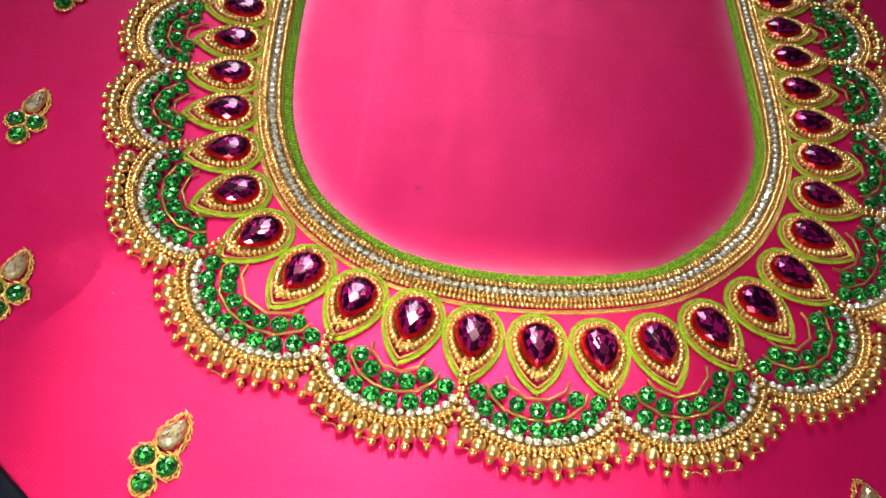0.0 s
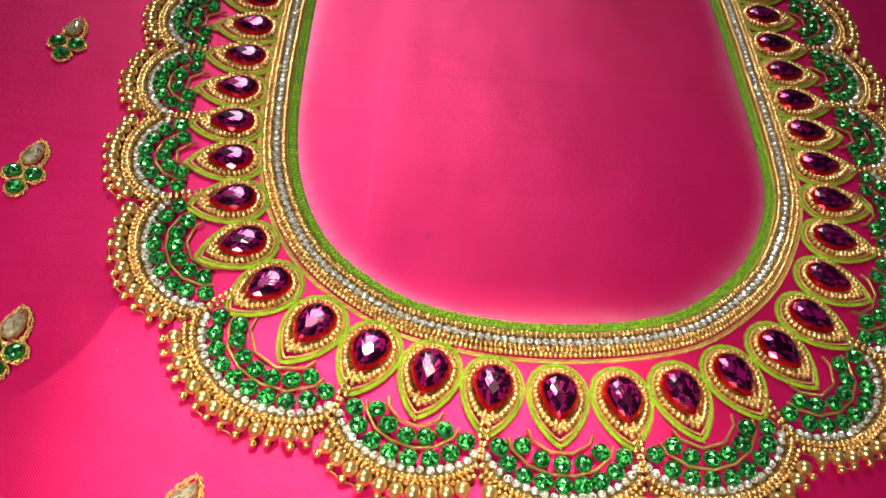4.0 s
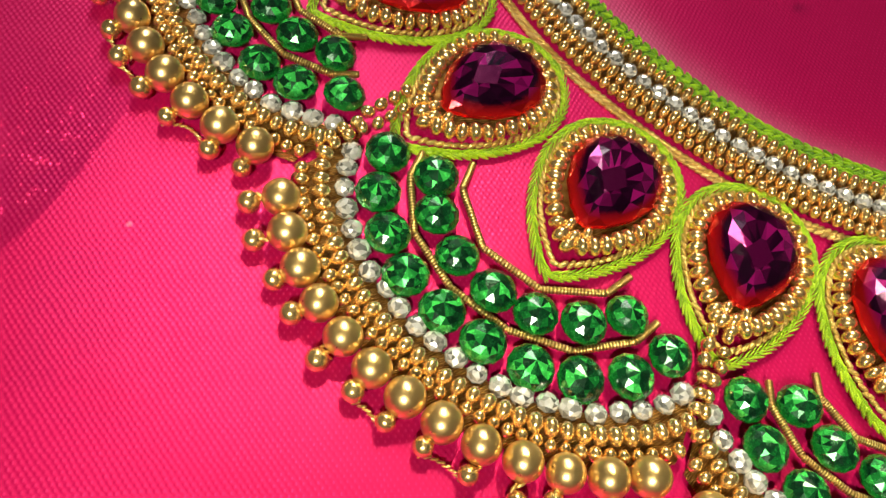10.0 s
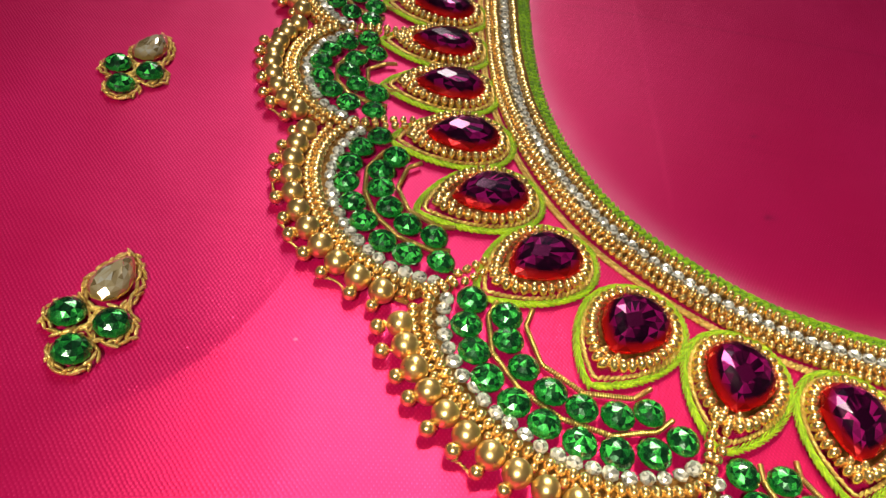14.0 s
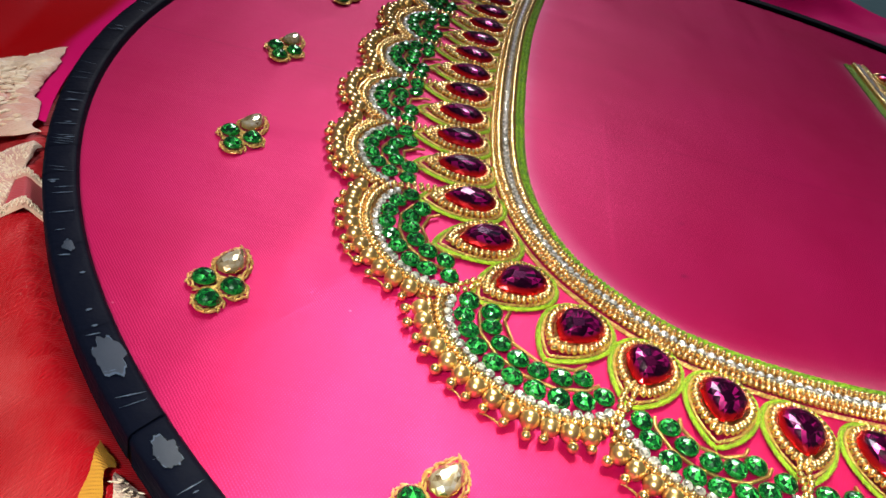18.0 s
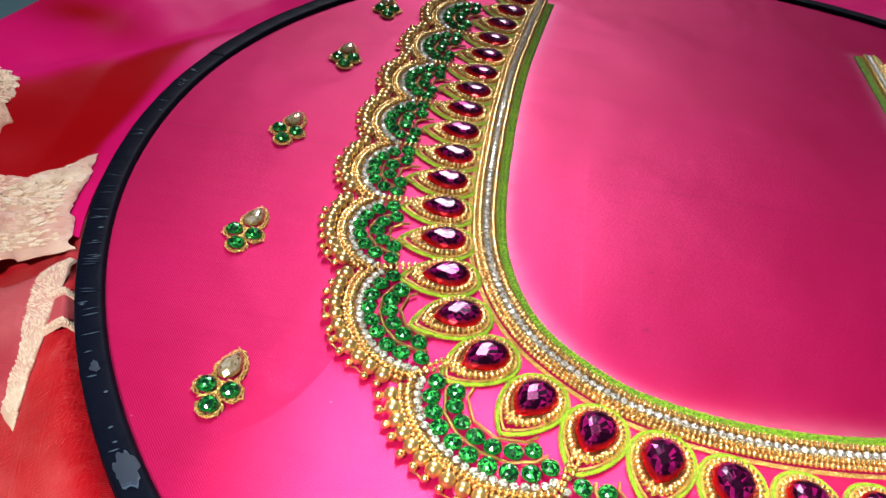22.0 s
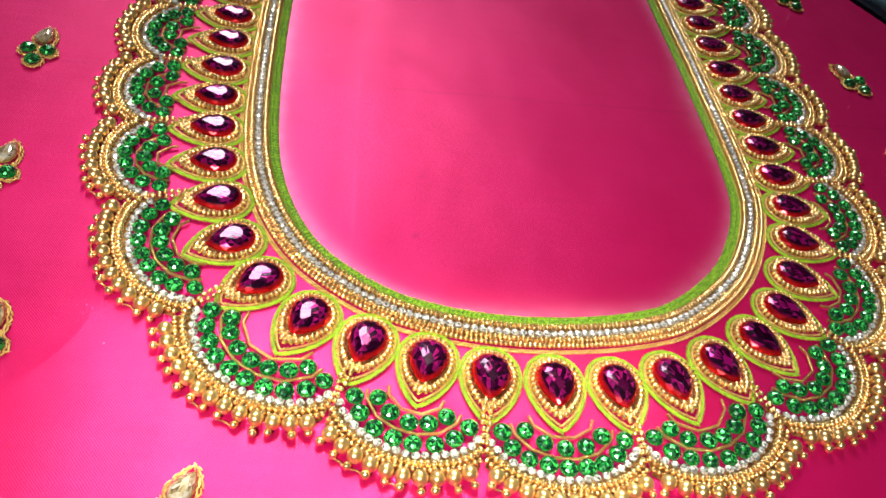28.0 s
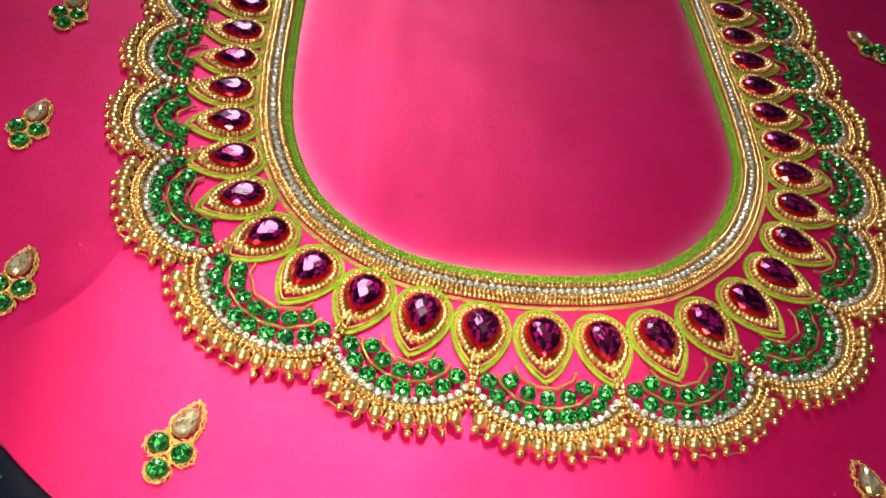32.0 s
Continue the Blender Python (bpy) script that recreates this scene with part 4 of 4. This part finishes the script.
def sheet(p00, p10, p01, p11, rough=0.4):
    """Plan places over a four-cornered sheet, with a ragged edge."""
    def place(u, v, x, y):
        x = (p00[0] * (1 - u) + p10[0] * u) * (1 - v) + (p01[0] * (1 - u) + p11[0] * u) * v
        y = (p00[1] * (1 - u) + p10[1] * u) * (1 - v) + (p01[1] * (1 - u) + p11[1] * u) * v
        return (x + rough * (0.006 * noise.noise((x * 55, y * 55, 1.0)) + 0.004 * noise.noise((x * 220, y * 220, 1.0))),
                y + rough * (0.006 * noise.noise((x * 55, y * 55, 6.0)) + 0.004 * noise.noise((x * 220, y * 220, 3.0))))
    return place


def draped(name, corner, ex, ey, nu, nv, height, material, outline=None):
    """A cloth sheet over the plan: corner + u * ex + v * ey, with its height a function of place."""
    verts, index, faces = [], {}, []
    for i in range(nu + 1):
        for j in range(nv + 1):
            u, v = i / nu, j / nv
            x, y = corner[0] + u * ex[0] + v * ey[0], corner[1] + u * ex[1] + v * ey[1]
            if outline:
                x, y = outline(u, v, x, y)
            index[i, j] = len(verts)
            verts.append((x, y, height(u, v, x, y)))
    for i in range(nu):
        for j in range(nv):
            faces.append((index[i, j], index[i + 1, j], index[i + 1, j + 1], index[i, j + 1]))
    me = mesh_of(name, verts, faces, material)
    return me


def fold(x, y, along_x, along_y, wide, tall):
    """One soft pleat: a ridge across the direction given."""
    s = (x * along_x + y * along_y) / wide
    return tall * (0.5 + 0.5 * math.cos(s * 2 * math.pi)) ** 2


def base_height(u, v, x, y):
    r = math.hypot(x - HOOP[0], y - HOOP[1])
    away = min(1.0, max(0.0, (r - 0.2195) / 0.028))
    lift = min(1.0, max(0.0, (r - 0.2065) / 0.014))
    h = 0.008 * noise.noise((x * 17, y * 17, 1.0)) + 0.002 * noise.noise((x * 38, y * 38, 5.0))
    return -0.021 + 0.0165 * lift - 0.008 * min(1.0, max(0.0, (r - 0.2195) / 0.018)) + away * (h - 0.004 + 0.005 * noise.noise((x * 6, y * 6, 2.0)))


saree = thing("red_saree", "crumpled red brocade saree spread under the hoop", "saree")
link("brocade_cloth", draped("brocade_cloth", (-0.75, -0.65), (1.5, 0), (0, 0.83), 320, 180, base_height, BROCADE), saree)


def drape_height(u, v, x, y):
    rise = math.sin(math.pi * min(1.0, max(0.0, 0.03 + 0.97 * v))) ** 0.8
    return -0.004 - 0.009 * min(1.0, max(0.0, 4 * v)) + rise * 0.8 * min(1.0, max(0.05, 0.1 + 5 * u)) * (0.005 + fold(x + 0.01 * noise.noise((x * 14, y * 14, 5.0)), y, 0.45, -0.55, 0.062, 0.019) + 0.014 * noise.noise((x * 14, y * 14, 9.0)) + 0.003 * noise.noise((x * 40, y * 40, 2.0)))


def drape_at(x, y):
    """The drape's height at a place of the plan."""
    a, r = math.degrees(math.atan2(y - HOOP[1], x - HOOP[0])) % 360, math.hypot(x - HOOP[0], y - HOOP[1])
    return drape_height((198 - a) / 160, min(1.0, max(0.0, (r - 0.2195) / 0.124)), x, y)


def lump(x, y):
    """Bunched threads: soft billows with creases between."""
    wx, wy = x + 0.003 * noise.noise((x * 90, y * 90, 3.0)), y + 0.003 * noise.noise((x * 90, y * 90, 9.0))
    big = min(1.0, 2.4 * abs(noise.noise((wx * 150, wy * 190, 1.0)))) ** 0.6
    small = min(1.0, 2.4 * abs(noise.noise((wx * 380, wy * 560, 5.0)))) ** 0.6
    return 0.0034 * big + 0.0014 * small + 0.0006 * noise.noise((wx * 520, wy * 900, 2.0))


def zari_height(u, v, x, y):
    rise = (math.sin(math.pi * min(1.0, max(0.0, u))) * math.sin(math.pi * min(1.0, max(0.0, v)))) ** 0.4
    return max(base_height(u, v, x, y), drape_at(x, y)) + 0.0004 + rise * (0.0012 + lump(x, y))


def ribbon_height(u, v, x, y):
    """A woven ribbon that lies close on the cloth under it."""
    rise = (math.sin(math.pi * min(1.0, max(0.0, u))) * math.sin(math.pi * min(1.0, max(0.0, v)))) ** 0.3
    return base_height(u, v, x, y) + 0.0003 + rise * (0.0016 + 0.0008 * noise.noise((x * 150, y * 150, 4.0)))


def soft_height(u, v, x, y):
    rise = (math.sin(math.pi * min(1.0, max(0.0, u))) * math.sin(math.pi * min(1.0, max(0.0, v)))) ** 0.5
    return base_height(u, v, x, y) + 0.0006 + rise * 0.0075 * (1.0 + 0.5 * noise.noise((x * 25, y * 25, 6.0)))


def flat_height(u, v, x, y):
    return base_height(u, v, x, y) + 0.0006


FLOAT_ZARI = thread_material("zari_floats", (0.84, 0.60, 0.42), (1.0, 0.90, 0.74), 0.0, 0.35)
OCHRE = soft_silk("ochre_thread", (0.50, 0.20, 0.02), (0.72, 0.36, 0.05), (1.0, 0.8, 0.5))


def floats(place, lie, count, long, wide, seed, lean):
    """Loose zari threads that lie over a sheet, pointing along lean degrees."""
    rng = random.Random(seed)
    items = []
    for _ in range(count):
        u, v = rng.uniform(0.04, 0.96), rng.uniform(0.05, 0.95)
        x, y = place(u, v, 0, 0)
        if lie is zari_height and noise.noise((x * 70, y * 70, 8.0)) < -0.22:
            continue
        swing = 1.6 * noise.noise((x * 60, y * 60, 4.0)) + rng.uniform(-0.3, 0.3)
        items.append(((x, y, lie(u, v, x, y) + rng.uniform(-0.1, 0.3) * MM), radians(lean) + swing, rng.uniform(-0.08, 0.12), long * rng.uniform(0.6, 1.3) * MM, wide * rng.uniform(0.7, 1.2) * MM, wide * 0.8 * MM))
    return blobs("zari_float", items, FLOAT_ZARI)


for label, p00, p10, p01, p11, lie, count, long, wide, lean in (
        ("cream and gold zari border, crumpled", (-0.1990, 0.044), (-0.300, 0.004), (-0.2135, 0.092), (-0.315, 0.048), zari_height, 2100, 1.5, 0.46, 35),
        ("narrow zari edge of the rose fold", (-0.1845, -0.0120), (-0.1915, -0.0060), (-0.1955, 0.0425), (-0.2045, 0.0385), ribbon_height, 800, 0.62, 0.19, 150),
        ("upper zari band beside the hoop", (-0.1850, 0.0290), (-0.1965, 0.0245), (-0.1858, 0.0306), (-0.1973, 0.0263), ribbon_height, 170, 0.55, 0.18, 110),
        ("lower zari band beside the hoop", (-0.1795, 0.0182), (-0.1915, 0.0130), (-0.1803, 0.0199), (-0.1923, 0.0148), ribbon_height, 170, 0.55, 0.18, 110),
        ("woven zari motif on the brocade", (-0.1270, -0.0530), (-0.1365, -0.0490), (-0.1310, -0.0440), (-0.1385, -0.0430), flat_height, 60, 0.9, 0.2, 60),
        ("far zari border, creased", (-0.254, 0.099), (-0.315, 0.094), (-0.255, 0.124), (-0.310, 0.142), zari_height, 700, 1.5, 0.46, 20)):
    place = sheet(p00, p10, p01, p11, 0.6 if lie is zari_height else 0.12)
    fine = 230 if lie is zari_height else 60
    border = link("zari_border", draped("zari_border", (0, 0), (1, 0), (0, 1), fine, fine, lie, ZARI, place), saree, label)
    if count:
        tagged(link("zari_float", floats(place, lie, count, long, wide, count, lean), border, "loose cream zari threads"), kind="stuff")
link("rose_band", draped("rose_band", (0, 0), (1, 0), (0, 1), 50, 50, soft_height, ROSE, sheet((-0.1890, -0.0100), (-0.290, -0.050), (-0.2030, 0.0375), (-0.305, 0.0120))), saree, "rose pink silk band with gold threads")
link("rose_band", draped("rose_band", (0, 0), (1, 0), (0, 1), 30, 30, flat_height, ROSE, sheet((-0.1805, 0.0200), (-0.1925, 0.0150), (-0.1855, 0.0290), (-0.1965, 0.0250), 0.1)), saree, "rose silk between two zari bands")
link("ochre_stripe", draped("ochre_stripe", (0, 0), (1, 0), (0, 1), 20, 40, flat_height, OCHRE, sheet((-0.1370, -0.0560), (-0.1410, -0.0545), (-0.1400, -0.0390), (-0.1435, -0.0370), 0.3)), saree, "ochre stripe woven in the brocade")


def round_hoop(u, v, x, y):
    a, r = radians(198 - 160 * u), 0.2190 + (0.124 - 0.026 * math.exp(-((u - 0.2) / 0.1) ** 2)) * v + 0.012 * noise.noise((u * 5, 0.5, 2.0)) * v
    a -= 0.10 * noise.noise((v * 3.0, 1.0, 4.0)) * (1 - u)
    return HOOP[0] + r * math.cos(a), HOOP[1] + r * math.sin(a)


drape = thing("magenta_drape", "loose folds of magenta and red shot silk behind the hoop", "cloth")


def smooth(lo, hi, v):
    s = min(1.0, max(0.0, (v - lo) / (hi - lo)))
    return s * s * (3 - 2 * s)


def red_fold_shade(x, y):
    """Where the drape is painted dark red: red silk and the fold's shadow together."""
    wob = 0.004 * noise.noise((x * 40, y * 40, 7.0))
    side = smooth(-0.004, 0.007, (x + 0.270) * 0.749 - (y - 0.112) * 0.664 + wob)
    clear = smooth(0.003, 0.009, math.hypot(x - HOOP[0], y - HOOP[1]) - 0.2195 + wob)
    far = math.exp(-((x + 0.268) * 0.95 - (y - 0.190) * 0.30) ** 2 / 0.0010 - ((x + 0.268) * 0.30 + (y - 0.190) * 0.95) ** 2 / 0.00012)
    return max(side * clear if x < 0 else 0.0, far)


shot = draped("silk_fold", (0, 0), (1, 0), (0, 1), 240, 70, drape_height, MAGENTA, round_hoop)
shot.attributes.new("red_fold_shade", "FLOAT", "POINT").data.foreach_set("value", [red_fold_shade(v.co.x, v.co.y) for v in shot.vertices])
link("silk_fold", shot, drape)


# ---- the room ----
WALL, CEIL, FLOOR = plain("wall_paint", (0.22, 0.20, 0.18), 0.8), plain("ceiling_paint", (0.34, 0.34, 0.33), 0.85), plain("floor_tile", (0.10, 0.17, 0.19), 0.35)


def slab(name, lo, hi, material, label):
    v = [(x, y, z) for z in (lo[2], hi[2]) for x, y in ((lo[0], lo[1]), (hi[0], lo[1]), (hi[0], hi[1]), (lo[0], hi[1]))]
    f = [(3, 2, 1, 0), (4, 5, 6, 7), (0, 1, 5, 4), (1, 2, 6, 5), (2, 3, 7, 6), (3, 0, 4, 7)]
    ob = new(name, mesh_of(name, v, f, material, False))
    return tagged(ob, label, name.split("_")[0], kind="structure")


Z0, Z1 = ROOM_Z, ROOM_Z + 2.7
slab("floor", (-1.8, -1.8, Z0 - 0.1), (1.8, 1.8, Z0), FLOOR, "dark blue-grey tiled floor under the cloth")
slab("ceiling", (-1.9, -1.9, Z1), (1.9, 1.9, Z1 + 0.1), CEIL, "plain grey painted ceiling of the room")
for lo, hi in (((-1.8, 1.8, Z0), (-0.50, 1.9, Z1)), ((0.60, 1.8, Z0), (1.8, 1.9, Z1)), ((-0.50, 1.8, Z0), (0.60, 1.9, 1.00)), ((-0.50, 1.8, 2.20), (0.60, 1.9, Z1))):
    slab("wall_north", lo, hi, WALL, "grey-brown painted wall round the window opening")
slab("wall_south", (-1.8, -1.9, Z0), (1.8, -1.8, Z1), WALL, "plain grey-brown painted wall of the room")
slab("wall_east", (1.8, -1.9, Z0), (1.9, 1.9, Z1), WALL, "plain grey-brown painted wall of the room")
slab("wall_west", (-1.9, -1.9, Z0), (-1.8, 1.9, Z1), WALL, "plain grey-brown painted wall of the room")
